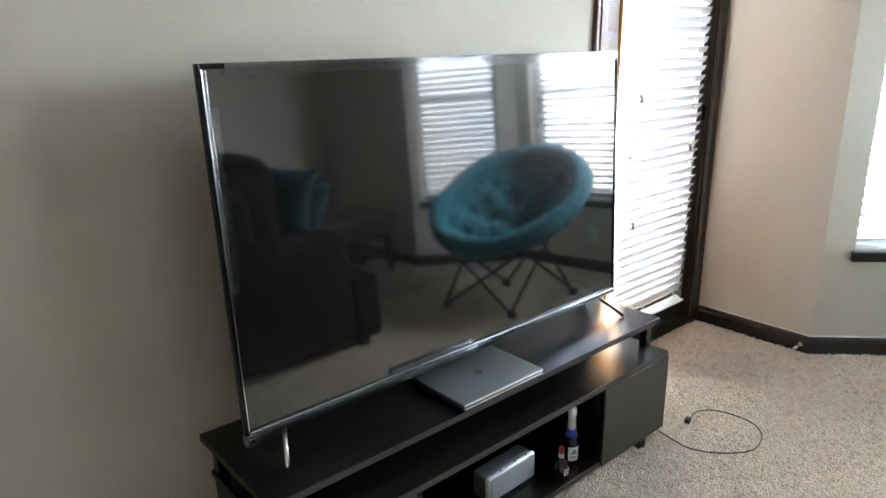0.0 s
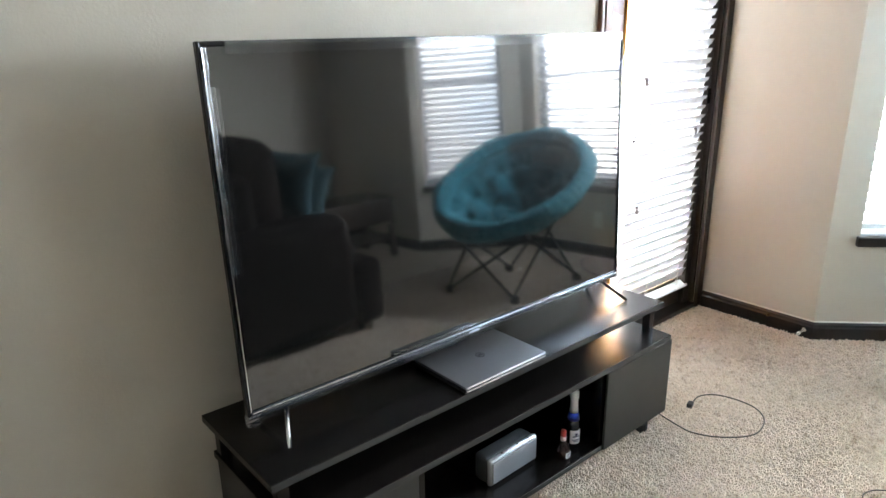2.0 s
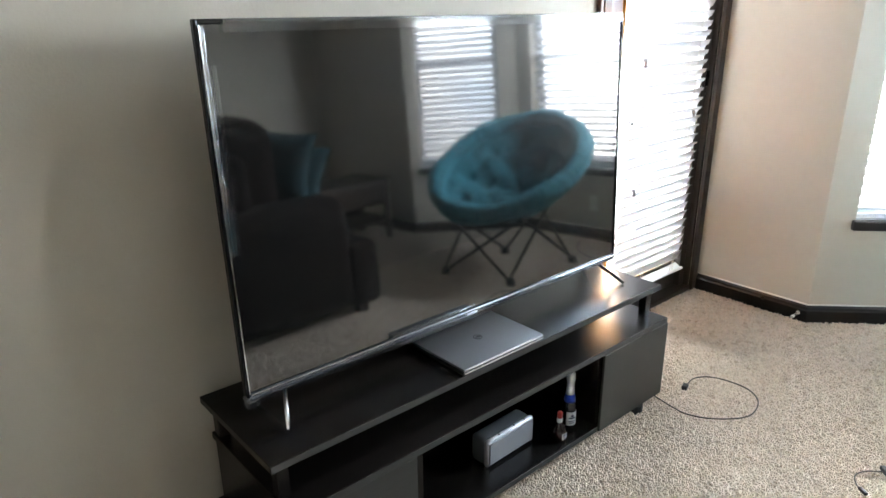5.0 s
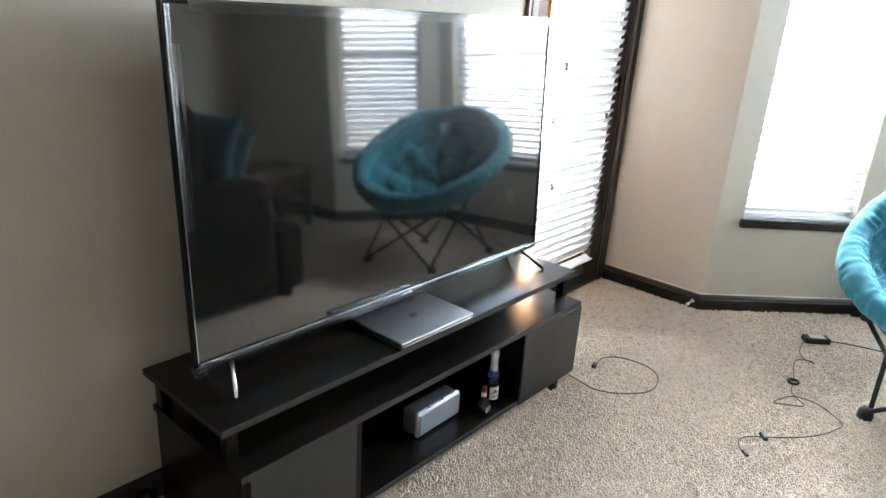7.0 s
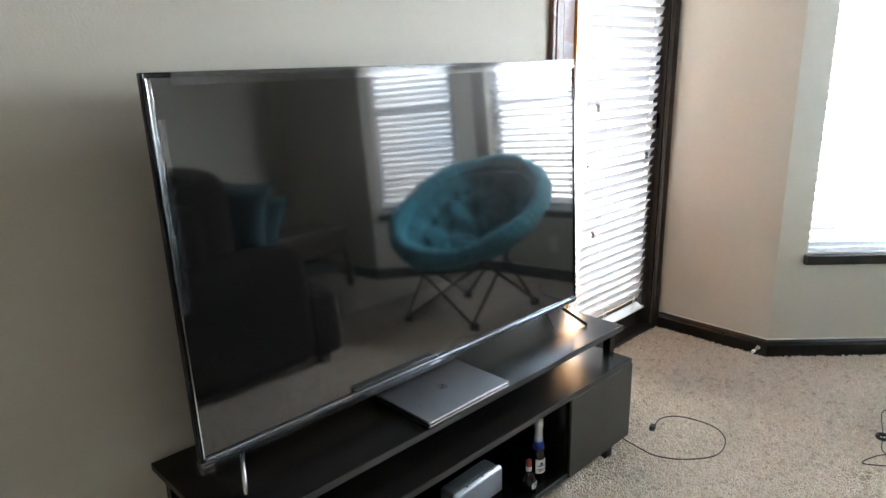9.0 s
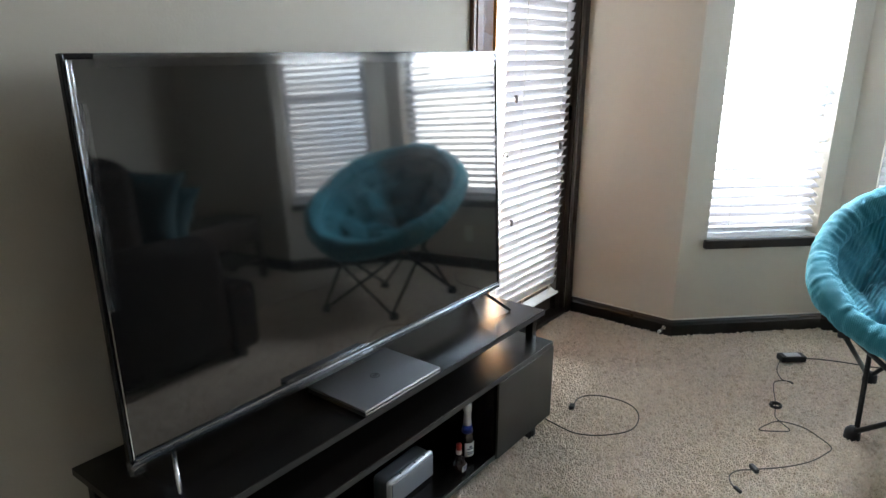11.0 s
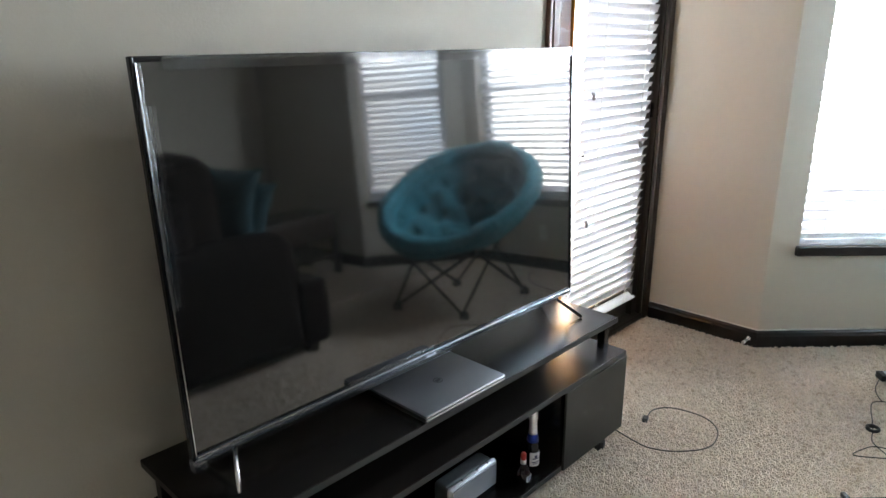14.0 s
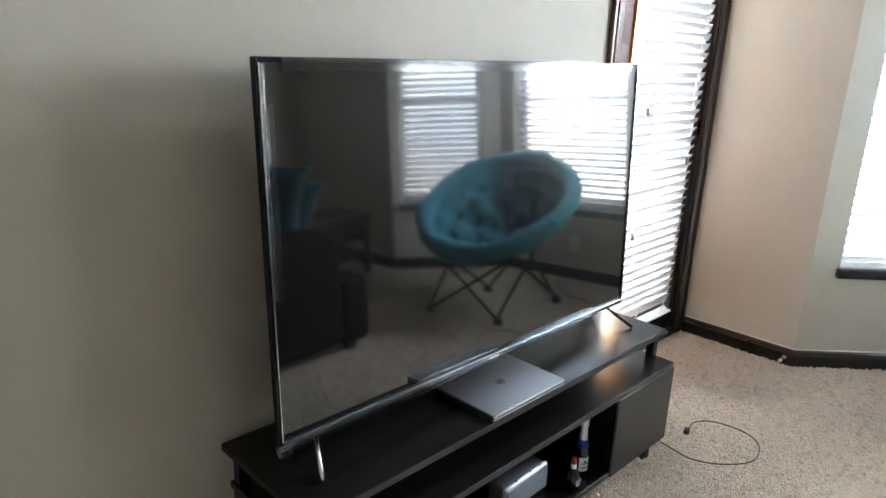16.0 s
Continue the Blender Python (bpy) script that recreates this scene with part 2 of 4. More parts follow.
def box(a, b, bevel=0.0, seg=2, bm=None):
    out = bm or bmesh.new()
    made = bmesh.ops.create_cube(out, size=1)["verts"]
    for v in made:
        v.co = Vector([a[i] + (b[i] - a[i]) * (v.co[i] + 0.5) for i in range(3)])
    if bevel:
        edges = list({e for v in made for e in v.link_edges})
        bmesh.ops.bevel(out, geom=edges, offset=bevel, segments=seg, affect="EDGES", profile=0.5)
    return out


def moved(bm, m):
    bmesh.ops.transform(bm, matrix=m, verts=bm.verts)
    return bm


def tube(points, radius, sides=8, rounds=4, closed=False, bm=None):
    """A round tube along a smooth line through the points."""
    pts = [Vector(p) for p in points]
    line = []
    n = len(pts)
    spans = n if closed else n - 1
    for i in range(spans):
        p1, p2 = pts[i % n], pts[(i + 1) % n]
        p0 = pts[(i - 1) % n] if closed or i else p1 * 2 - p2
        p3 = pts[(i + 2) % n] if closed or i + 2 < n else p2 * 2 - p1
        for k in range(rounds):
            t = k / rounds
            line.append(0.5 * (2 * p1 + (p2 - p0) * t + (2 * p0 - 5 * p1 + 4 * p2 - p3) * t * t + (3 * p1 - p0 - 3 * p2 + p3) * t ** 3))
    if not closed:
        line.append(pts[-1])
    out = bm or bmesh.new()
    rings = []
    up = Vector((0.13, 0.21, 0.97)).normalized()
    for i, p in enumerate(line):
        a = line[i - 1] if i or closed else p
        b = line[(i + 1) % len(line)] if i + 1 < len(line) or closed else p
        way = (b - a).normalized()
        side = way.cross(up)
        if side.length < 0.1:
            side = way.cross(Vector((1, 0, 0)))
        side.normalize()
        over = side.cross(way)
        rings.append([out.verts.new(p + radius * (math.cos(2 * math.pi * k / sides) * side + math.sin(2 * math.pi * k / sides) * over)) for k in range(sides)])
    last = len(rings) if closed else len(rings) - 1
    for i in range(last):
        r, s = rings[i], rings[(i + 1) % len(rings)]
        for k in range(sides):
            out.faces.new((r[k], r[(k + 1) % sides], s[(k + 1) % sides], s[k]))
    if not closed:
        out.faces.new(rings[0][::-1])
        out.faces.new(rings[-1])
    return out


def straight(a, b, radius, sides=10, bm=None):
    return tube([a, b], radius, sides, 1, bm=bm)


def lathe(profile, at, sides=24, bm=None):
    """A turned body from (radius, height) steps, closed at both ends."""
    out = bm or bmesh.new()
    rings = []
    for r, h in profile:
        rings.append([out.verts.new((at[0] + r * math.cos(2 * math.pi * k / sides), at[1] + r * math.sin(2 * math.pi * k / sides), at[2] + h)) for k in range(sides)])
    for r, s in zip(rings, rings[1:]):
        for k in range(sides):
            out.faces.new((r[k], r[(k + 1) % sides], s[(k + 1) % sides], s[k]))
    out.faces.new(rings[0][::-1])
    out.faces.new(rings[-1])
    return out


def swept(profile, path, bm=None):
    """A moulding: a profile of (outward from the wall, height) carried along a path on plan, room on the path's right side."""
    out = bm or bmesh.new()
    pts = [Vector((*p, 0)) for p in path]
    rings = []
    for i, p in enumerate(pts):
        d1 = (pts[i] - pts[i - 1]).normalized() if i else None
        d2 = (pts[i + 1] - pts[i]).normalized() if i + 1 < len(pts) else None
        r1 = Vector((d1.y, -d1.x, 0)) if d1 else None
        r2 = Vector((d2.y, -d2.x, 0)) if d2 else None
        if r1 is None or r2 is None:
            side = r1 or r2
        else:
            side = (r1 + r2) / (1 + r1.dot(r2))
        rings.append([out.verts.new(p + side * o + Vector((0, 0, h))) for o, h in profile])
    n = len(profile)
    for r, s in zip(rings, rings[1:]):
        for k in range(n):
            out.faces.new((r[k], r[(k + 1) % n], s[(k + 1) % n], s[k]))
    out.faces.new(rings[0][::-1])
    out.faces.new(rings[-1])
    return out


# ---------------- the room ----------------
HEIGHT = 2.44
THICK = 0.13
# plan, walking round with the room on the right hand
A = (-3.3, 0.0)
B = (3.158, 0.0)
C = (3.158, -0.572)
D = (3.735, -1.149)
E = (3.735, -2.33)
F = (3.148, -2.917)
G = (3.148, -4.15)
H = (-3.3, -4.15)


def wall(name, p, q, openings=(), before=0.0, after=0.0, material=None):
    """A wall with thickness from p to q; openings are (start, end, bottom, top) along it and go right through."""
    p, q = Vector((*p, 0)), Vector((*q, 0))
    way = (q - p).normalized()
    out = Vector((-way.y, way.x, 0))
    m = Matrix(((way.x, out.x, 0, p.x), (way.y, out.y, 0, p.y), (0, 0, 1, 0), (0, 0, 0, 1)))
    bm = bmesh.new()
    spans = sorted(openings)
    at = -before
    for s, e, z0, z1 in spans:
        box((at, 0, -0.02), (s, THICK, HEIGHT), bm=bm)
        if z0 > 0:
            box((s, 0, -0.02), (e, THICK, z0), bm=bm)
        box((s, 0, z1), (e, THICK, HEIGHT), bm=bm)
        at = e
    box((at, 0, -0.02), ((q - p).length + after, THICK, HEIGHT), bm=bm)
    lone(name, moved(bm, m), material or PAINT, "beige painted plaster wall with fine orange-peel texture", "wall", "structure")
    return m


DOOR_L, DOOR_R, DOOR_TOP = 2.235, 3.112, 2.06
SILL, WIN_TOP = 0.50, 1.98
wall("wall_tv", A, B, [(DOOR_L - A[0], DOOR_R - A[0], 0.0, DOOR_TOP)], 0.2, 0.2)
wall("wall_side", B, C)
W3 = wall("wall_bay_1", C, D, [(0.134, 0.712, SILL, WIN_TOP)], 0, 0.12)
W4 = wall("wall_bay_2", D, E, [(0.135, 1.046, SILL, WIN_TOP)], 0.12, 0.12)
W5 = wall("wall_bay_3", E, F, [(0.135, 0.760, SILL, WIN_TOP)], 0.12, 0)
wall("wall_east", F, G, after=0.2)
wall("wall_south", G, H, before=0.2, after=0.2)
# out of view; set this near to bounce light onto the side wall
wall("wall_west", H, A, before=0.2, after=0.2)
lone("ceiling", box((-3.5, -4.35, HEIGHT), (4.1, 0.13, HEIGHT + 0.1)), CEILING, "off-white textured ceiling", "ceiling", "structure")
lone("floor", box((-3.5, -4.35, -0.12), (4.1, 0.13, -0.006)), CARPET_BASE, "beige carpet over the whole floor", "carpet", "structure")
lone("ground", box((-60, -60, -6.1), (60, 60, -6.0)), surface("outside_ground", (0.42, 0.41, 0.38), 0.9, grain=2, amount=0.2), "pale ground far below the windows", "ground", "structure")


def haze_material():
    m = bpy.data.materials.new("bright_distance")
    m.use_nodes = True
    link = m.node_tree.links.new
    glow = node(m, "ShaderNodeEmission", Strength=6.8)
    tone = node(m, "ShaderNodeTexNoise", Scale=0.16, Detail=3.0)
    ramp = node(m, "ShaderNodeValToRGB")
    ramp.color_ramp.elements[0].position, ramp.color_ramp.elements[0].color = 0.35, (0.66, 0.78, 0.92, 1)
    ramp.color_ramp.elements[1].position, ramp.color_ramp.elements[1].color = 0.6, (1.0, 0.99, 0.95, 1)
    where = node(m, "ShaderNodeTexCoord")
    link(where.outputs["Object"], tone.inputs["Vector"])
    link(tone.outputs["Fac"], ramp.inputs["Fac"])
    link(ramp.outputs[0], glow.inputs["Color"])
    link(glow.outputs[0], m.node_tree.nodes["Material Output"].inputs["Surface"])
    return m


haze = bmesh.new()
low = [haze.verts.new((40 * math.cos(k * math.pi / 18), 40 * math.sin(k * math.pi / 18), -6)) for k in range(36)]
high = [haze.verts.new((40 * math.cos(k * math.pi / 18), 40 * math.sin(k * math.pi / 18), 7)) for k in range(36)]
for k in range(36):
    haze.faces.new((low[k], low[(k + 1) % 36], high[(k + 1) % 36], high[k]))
lone("backdrop", haze, haze_material(), "overexposed bright distance outside the windows", "backdrop", "structure")

# baseboards, dark and profiled
SKIRT = [(0.0, 0.0), (0.017, 0.0), (0.017, 0.058), (0.013, 0.066), (0.012, 0.074), (0.006, 0.082), (0.0, 0.084)]
lone("baseboard", swept(SKIRT, [A, (2.163, 0.0)]), TRIM, "dark brown moulded baseboard along the wall", "baseboard", "structure")
lone("baseboard", swept(SKIRT, [(3.158, -0.022), C, D, E, F, G]), TRIM, "dark brown moulded baseboard along the bay", "baseboard", "structure")
BEAD = [(0.0, 0.0845), (0.0052, 0.0845), (0.004, 0.0885), (0.0, 0.0895)]
lone("trim", swept(BEAD, [(3.158, -0.022), C, D, E, F]), OUTLET, "thin pale caulk line above the bay's baseboard", "trim", "structure")
lone("baseboard", swept(SKIRT, [G, H, A]), TRIM, "dark brown moulded baseboard along the wall", "baseboard", "structure")


# ---------------- windows, door and blinds ----------------
def slat_mesh(length, material, width=0.050, crown=0.0014, thick=0.0026):
    bm = bmesh.new()
    rows = []
    for k in range(6):
        u = k / 5 - 0.5
        z = crown * (1 - 4 * u * u)
        rows.append([bm.verts.new((s * length / 2, u * width, z + o)) for s in (-1, 1) for o in (0, thick)])
    for a, b in zip(rows, rows[1:]):
        bm.faces.new((a[0], b[0], b[2], a[2]))
        bm.faces.new((a[1], a[3], b[3], b[1]))
        bm.faces.new((a[0], a[1], b[1], b[0]))
        bm.faces.new((a[2], b[2], b[3], a[3]))
    bm.faces.new((rows[0][0], rows[0][2], rows[0][3], rows[0][1]))
    bm.faces.new((rows[-1][0], rows[-1][1], rows[-1][3], rows[-1][2]))
    return mesh_of("slat", bm, material)


def blind(m, length, bottom, top, tilt, label, lean=0.0, sag=0.0, pitch=0.0440, material=None, gap=0.040):
    """A slatted blind; m puts its own x along the wall, y outward and z up."""
    ob = thing("window_blind", m @ Vector((0, 0, top)), label, "blind", "window blinds")
    slat = slat_mesh(length, material or THIN_SLAT)
    rng = random.Random(int(length * 1000))
    count = int((top - 0.06 - bottom - 0.03) / pitch) + 1
    pitch = (top - 0.070 - bottom - gap) / (count - 1)
    for i in range(count):
        z = top - 0.070 - i * pitch
        y = lean * (top - z) / (top - bottom)
        way = Matrix.Translation((rng.uniform(-0.0015, 0.0015), y, z + rng.uniform(-0.0012, 0.0012)))
        turn = Matrix.Rotation(radians(-tilt + rng.uniform(-1.8, 1.8)), 4, "X") @ Matrix.Rotation(radians(rng.uniform(-0.12, 0.12)), 4, "Y")
        part("slat", slat, None, ob, at=m @ way @ turn)
    part("headrail", moved(box((-length / 2, -0.03, top - 0.055), (length / 2, 0.03, top), 0.003), m), FRAME_WHITE, ob, "white head rail")
    rail = box((-length / 2, -0.028, -0.006), (length / 2, 0.028, 0.006), 0.003)
    part("bottom_rail", moved(rail, m @ Matrix.Translation((0, lean + 0.004, bottom + 0.012)) @ Matrix.Rotation(radians(-sag), 4, "X")), FRAME_WHITE, ob, "white bottom rail")
    for u in (-0.30, 0.30):
        for o in (-0.024, 0.024):
            part("ladder_cord", moved(straight((u * length, o, top - 0.05), (u * length, o + lean, bottom + 0.02), 0.0011, 5), m), RUBBER, ob)
    return ob


def bay_window(number, m, u0, u1, watts, colour, tilt):
    """A sash window in a plaster reveal, with a dark stool and a blind."""
    mid = (u0 + u1) / 2
    ob = thing("window_%d" % number, m @ Vector((mid, 0, SILL)), "white sash window in a plaster reveal with a dark wooden sill", "window", kind="structure")
    fr = bmesh.new()
    y0, y1 = 0.085, 0.125
    box((u0, y0, SILL), (u0 + 0.04, y1, WIN_TOP), bm=fr)
    box((u1 - 0.04, y0, SILL), (u1, y1, WIN_TOP), bm=fr)
    box((u0 + 0.04, y0, SILL), (u1 - 0.04, y1, SILL + 0.05), bm=fr)
    box((u0 + 0.04, y0, WIN_TOP - 0.04), (u1 - 0.04, y1, WIN_TOP), bm=fr)
    part("window_frame", moved(fr, m), FRAME_WHITE, ob)
    part("meeting_rail", moved(box((u0 + 0.04, y0 - 0.004, 1.250), (u1 - 0.04, y1, 1.270), 0.004), m), FRAME_WHITE, ob, "white meeting rail")
    for z0, z1 in ((SILL + 0.05, 1.250), (1.270, WIN_TOP - 0.04)):
        pane = part("pane", moved(box((u0 + 0.04, 0.105, z0), (u1 - 0.04, 0.109, z1)), m), GLASS, ob, "clear glass")
        pane.visible_shadow = False
    stool = box((u0 - 0.018, -0.032, SILL - 0.042), (u1 + 0.018, -0.002, SILL + 0.004), 0.006)
    part("window_sill", moved(stool, m), TRIM, ob, "dark brown wooden sill nosing")
    part("sill_board", moved(box((u0 + 0.001, -0.002, SILL), (u1 - 0.001, 0.085, SILL + 0.012), 0.002), m), FRAME_WHITE, ob, "pale sill board")
    bm_ = m @ Matrix.Translation((mid, 0.048, 0))
    blind(bm_, u1 - u0 - 0.012, SILL + 0.035, WIN_TOP, tilt, "white slatted window blind, lowered, slats part open")
    inward = (m.to_3x3() @ Vector((0, -1, 0)))
    window_light(m @ Vector((mid, 0.27, 1.72)), inward + Vector((0, 0, -0.45)), u1 - u0, 0.72, watts, colour)


bay_window(1, W3, 0.134, 0.712, 93, (0.76, 0.865, 1.0), -29)
bay_window(2, W4, 0.135, 1.046, 27, (0.69, 0.83, 1.0), -20)
bay_window(3, W5, 0.135, 0.760, 3, (0.66, 0.82, 1.0), -42)

# patio door
door = thing("door_1", (2.66, 0, 0), "glazed patio door in a dark stained wooden frame", "door", kind="structure")
case_l = bmesh.new()
box((2.163, -0.020, 0), (2.176, 0, 2.13), 0.003, bm=case_l)
box((2.176, -0.014, 0), (2.192, 0, 2.13), 0.003, bm=case_l)
box((2.192, -0.018, 0), (2.237, 0, 2.13), 0.004, bm=case_l)
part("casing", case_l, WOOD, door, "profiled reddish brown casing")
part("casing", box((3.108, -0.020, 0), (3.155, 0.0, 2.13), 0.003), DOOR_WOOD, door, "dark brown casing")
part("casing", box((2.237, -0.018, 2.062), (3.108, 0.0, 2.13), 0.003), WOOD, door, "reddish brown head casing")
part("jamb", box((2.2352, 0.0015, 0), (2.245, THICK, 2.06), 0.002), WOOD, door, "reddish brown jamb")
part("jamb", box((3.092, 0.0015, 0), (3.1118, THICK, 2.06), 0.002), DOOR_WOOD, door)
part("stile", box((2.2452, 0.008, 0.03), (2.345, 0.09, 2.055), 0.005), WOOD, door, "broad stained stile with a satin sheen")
# added strip; its orange paints in the sun on the stile's edge
part("sunlit_edge_strip", box((2.3452, 0.000, 0.17), (2.358, 0.050, 1.96), 0.003), SUN_PAINTED_WOOD, door, "narrow added strip, coloured orange as the stile's sunlit edge")
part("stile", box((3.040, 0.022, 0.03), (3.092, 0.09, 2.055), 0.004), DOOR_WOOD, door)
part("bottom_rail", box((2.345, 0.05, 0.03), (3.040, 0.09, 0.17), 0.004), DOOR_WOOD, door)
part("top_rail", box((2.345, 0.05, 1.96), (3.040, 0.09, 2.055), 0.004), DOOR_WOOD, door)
pane = part("pane", box((2.345, 0.068, 0.17), (3.040, 0.073, 1.96)), GLASS, door, "clear glass")
pane.visible_shadow = False
part("threshold", box((2.237, -0.012, 0.0), (3.108, THICK, 0.028), 0.006), DOOR_WOOD, door, "dark worn threshold")
strike = bmesh.new()
box((3.072, 0.014, 1.045), (3.090, 0.022, 1.115), 0.002, bm=strike)
box((3.077, 0.010, 1.085), (3.085, 0.015, 1.098), 0.001, bm=strike)
part("latch", strike, BEZEL, door, "small metal latch plate")
blind_m = Matrix.Translation((2.7615, 0.012, 0))
door_blind = blind(blind_m, 0.593, 0.128, 2.03, 69, "white slatted blind over the patio door, slats nearly closed", lean=0.022, sag=-32, pitch=0.0432, material=SLAT, gap=0.075)
window_light((2.70, 0.24, 1.15), (0, -1, 0), 0.70, 1.6, 16.0, (0.93, 0.965, 1.0))
CLIP = surface("grey_cord_clip", (0.16, 0.16, 0.17), 0.4, grain=80, amount=0.1)
for u, z in ((2.483, 1.165), (2.481, 0.622), (2.909, 0.92)):
    clip = lathe([(0.004, 0), (0.0075, 0.005), (0.0075, 0.022), (0.004, 0.031)], (u, -0.026, z), 10)
    box((u - 0.015, -0.030, z + 0.024), (u + 0.004, -0.022, z + 0.033), 0.002, bm=clip)
    part("cord_clip", clip, CLIP, door_blind, "small grey cord clip", True)
part("tilt_lever", straight((2.440, -0.012, 0.950), (2.392, -0.045, 0.948), 0.0055, 8), CLIP, door_blind, "grey tilt lever")
for u in (2.62, 2.885):
    for o in (-0.007, 0.007):
        part("lift_cord", straight((u + o * 2.2, -0.016, 0.10 + 0.07), (u, -0.022, 0.26), 0.0014, 5), RUBBER, door_blind)

# deck added outside the patio door, not seen from the room
lone("balcony", box((1.2, 0.131, -0.16), (3.74, 2.42, -0.04), 0.01), surface("balcony_boards", (0.20, 0.17, 0.14), 0.8, grain=30, amount=0.3, stretch=(0.5, 8, 1), bump=0.2), "weathered grey balcony deck added outside the patio door, out of view", "balcony", "structure")
# door stop on the baseboard by the bay's corner
stop = thing("door_stop", (3.139, -0.545, 0.045), "small spring door stop with white rubber tip", "door stop")
spring = [(3.139 - 0.006 - 0.0016 * k, -0.545 + 0.006 * math.cos(k * 1.05), 0.045 + 0.006 * math.sin(k * 1.05)) for k in range(36)]
part("spring", tube(spring, 0.0013, 5, 1), CHROME, stop, smooth=True)
part("tip", tube([(3.077, -0.545, 0.045), (3.062, -0.545, 0.045)], 0.008, 10, 1), RUBBER, stop, "white rubber tip")
part("plate", tube([(3.1405, -0.545, 0.045), (3.132, -0.545, 0.045)], 0.010, 10, 1), CHROME, stop)

# wall outlet below the bay window
outlet = thing("wall_outlet", (3.735, -1.66, 0.26), "ivory plastic power outlet on the wall", "outlet")
part("plate", box((3.729, -1.695, 0.205), (3.7348, -1.625, 0.32), 0.002), OUTLET, outlet)
for z in (0.235, 0.29):
    part("socket", box((3.7265, -1.678, z - 0.015), (3.7295, -1.642, z + 0.015), 0.002), RUBBER, outlet)

# ---------------- television stand ----------------
TOP, LOW, DECK = 0.459, 0.344, 0.052
SX0, SX1 = 0.512, 2.050
stand = thing("tv_stand", (1.28, -0.26, 0), "black laminate television stand with open shelf and cubby", "tv stand")
part("top_board", box((SX0, -0.443, TOP - 0.020), (SX1, -0.061, TOP), 0.002), LAMINATE, stand, "glossy black top board")
part("shelf_board", box((SX0 + 0.018, -0.484, LOW - 0.020), (SX1, -0.061, LOW), 0.002), LAMINATE, stand, "glossy black shelf board")
part("bottom_board", box((SX0 + 0.024, -0.480, DECK - 0.022), (SX1 - 0.004, -0.061, DECK), 0.002), LAMINATE, stand)
part("back_panel", box((SX0 + 0.026, -0.068, DECK), (SX1 - 0.006, -0.062, LOW - 0.020)), LAMINATE, stand)
part("side_panel", box((SX0 + 0.024, -0.476, DECK), (SX0 + 0.042, -0.069, LOW - 0.020), 0.001), LAMINATE, stand)
part("side_panel", box((SX1 - 0.022, -0.476, DECK), (SX1 - 0.004, -0.069, LOW - 0.020), 0.001), LAMINATE, stand)
part("divider", box((0.893, -0.478, DECK), (0.911, -0.069, LOW - 0.020), 0.001), LAMINATE, stand)
part("divider", box((1.672, -0.470, DECK), (1.688, -0.069, LOW - 0.020), 0.001), LAMINATE, stand)
part("cabinet_door", box((SX0 + 0.045, -0.483, DECK + 0.002), (0.889, -0.466, LOW - 0.022), 0.0015), PANEL, stand, "flat dark charcoal door")
part("cabinet_door", box((1.676, -0.489, DECK - 0.018), (SX1 + 0.003, -0.4805, LOW - 0.021), 0.0015), PANEL, stand, "flat dark charcoal door")
EDGE = surface("worn_edge_band", (0.030, 0.0285, 0.026), 0.5, grain=70, amount=0.35, stretch=(0.6, 5, 5), patch=8, patch_amount=0.2)
for x0, x1, y, z in ((SX0, SX1, -0.443, TOP), (SX0 + 0.018, SX1, -0.484, LOW), (SX0 + 0.024, 1.674, -0.480, DECK)):
    part("edge_band", box((x0 + 0.001, y - 0.0022, z - 0.019), (x1 - 0.001, y - 0.0002, z - 0.0012), 0.0006), EDGE, stand, "greyish worn edge band")
for x, y in ((SX0 + 0.022, -0.425), (SX1 - 0.052, -0.425), (SX0 + 0.022, -0.105), (SX1 - 0.052, -0.105), (0.885, -0.28), (1.66, -0.28)):
    part("post", box((x, y, LOW), (x + 0.030, y + 0.030, TOP - 0.020), 0.002), LAMINATE, stand)
for x, y in ((SX0 + 0.09, -0.46), (SX1 - 0.125, -0.468), (SX0 + 0.09, -0.12), (SX1 - 0.125, -0.12), (1.28, -0.3)):
    part("foot", lathe([(0.022, -0.006), (0.026, 0.006), (0.026, DECK - 0.022)], (x, y, 0), 14), PLASTIC, stand, smooth=False)

# ---------------- television ----------------
TVX0, TVX1, TVW, TVH = 0.548, 1.997, 1.449, 0.856
LEAN = Matrix.Rotation(-math.atan2(0.042, 0.855), 4, "X")
TVM = Matrix.Translation(((TVX0 + TVX1) / 2, -0.275, 0.525)) @ LEAN
tv = thing("television", (1.2725, -0.275, 0.459), "large flat television, switched off, clear edge film still on", "television")
hw = TVW / 2


def tv_part(name, bm, material, label="", smooth=False):
    return part(name, moved(bm, TVM), material, tv, label, smooth)


tv_part("screen", box((-hw + 0.0075, 0.0035, 0.020), (hw - 0.0055, 0.010, TVH - 0.011)), SCREEN, "glossy black glass screen")
tv_part("bezel", box((-hw, -0.001, 0.0), (-hw + 0.0075, 0.016, TVH), 0.002), BEZEL, "thin dark chrome edge")
tv_part("bezel", box((hw - 0.0055, -0.001, 0.0), (hw, 0.030, TVH), 0.002), BEZEL)
tv_part("bezel", box((-hw + 0.0075, -0.001, TVH - 0.011), (hw - 0.0055, 0.030, TVH), 0.003), BEZEL)
tv_part("lower_bezel", box((-hw + 0.0075, -0.002, 0.0), (hw - 0.0055, 0.030, 0.020), 0.004), LOWER_BEZEL, "grey-blue lower edge under film")
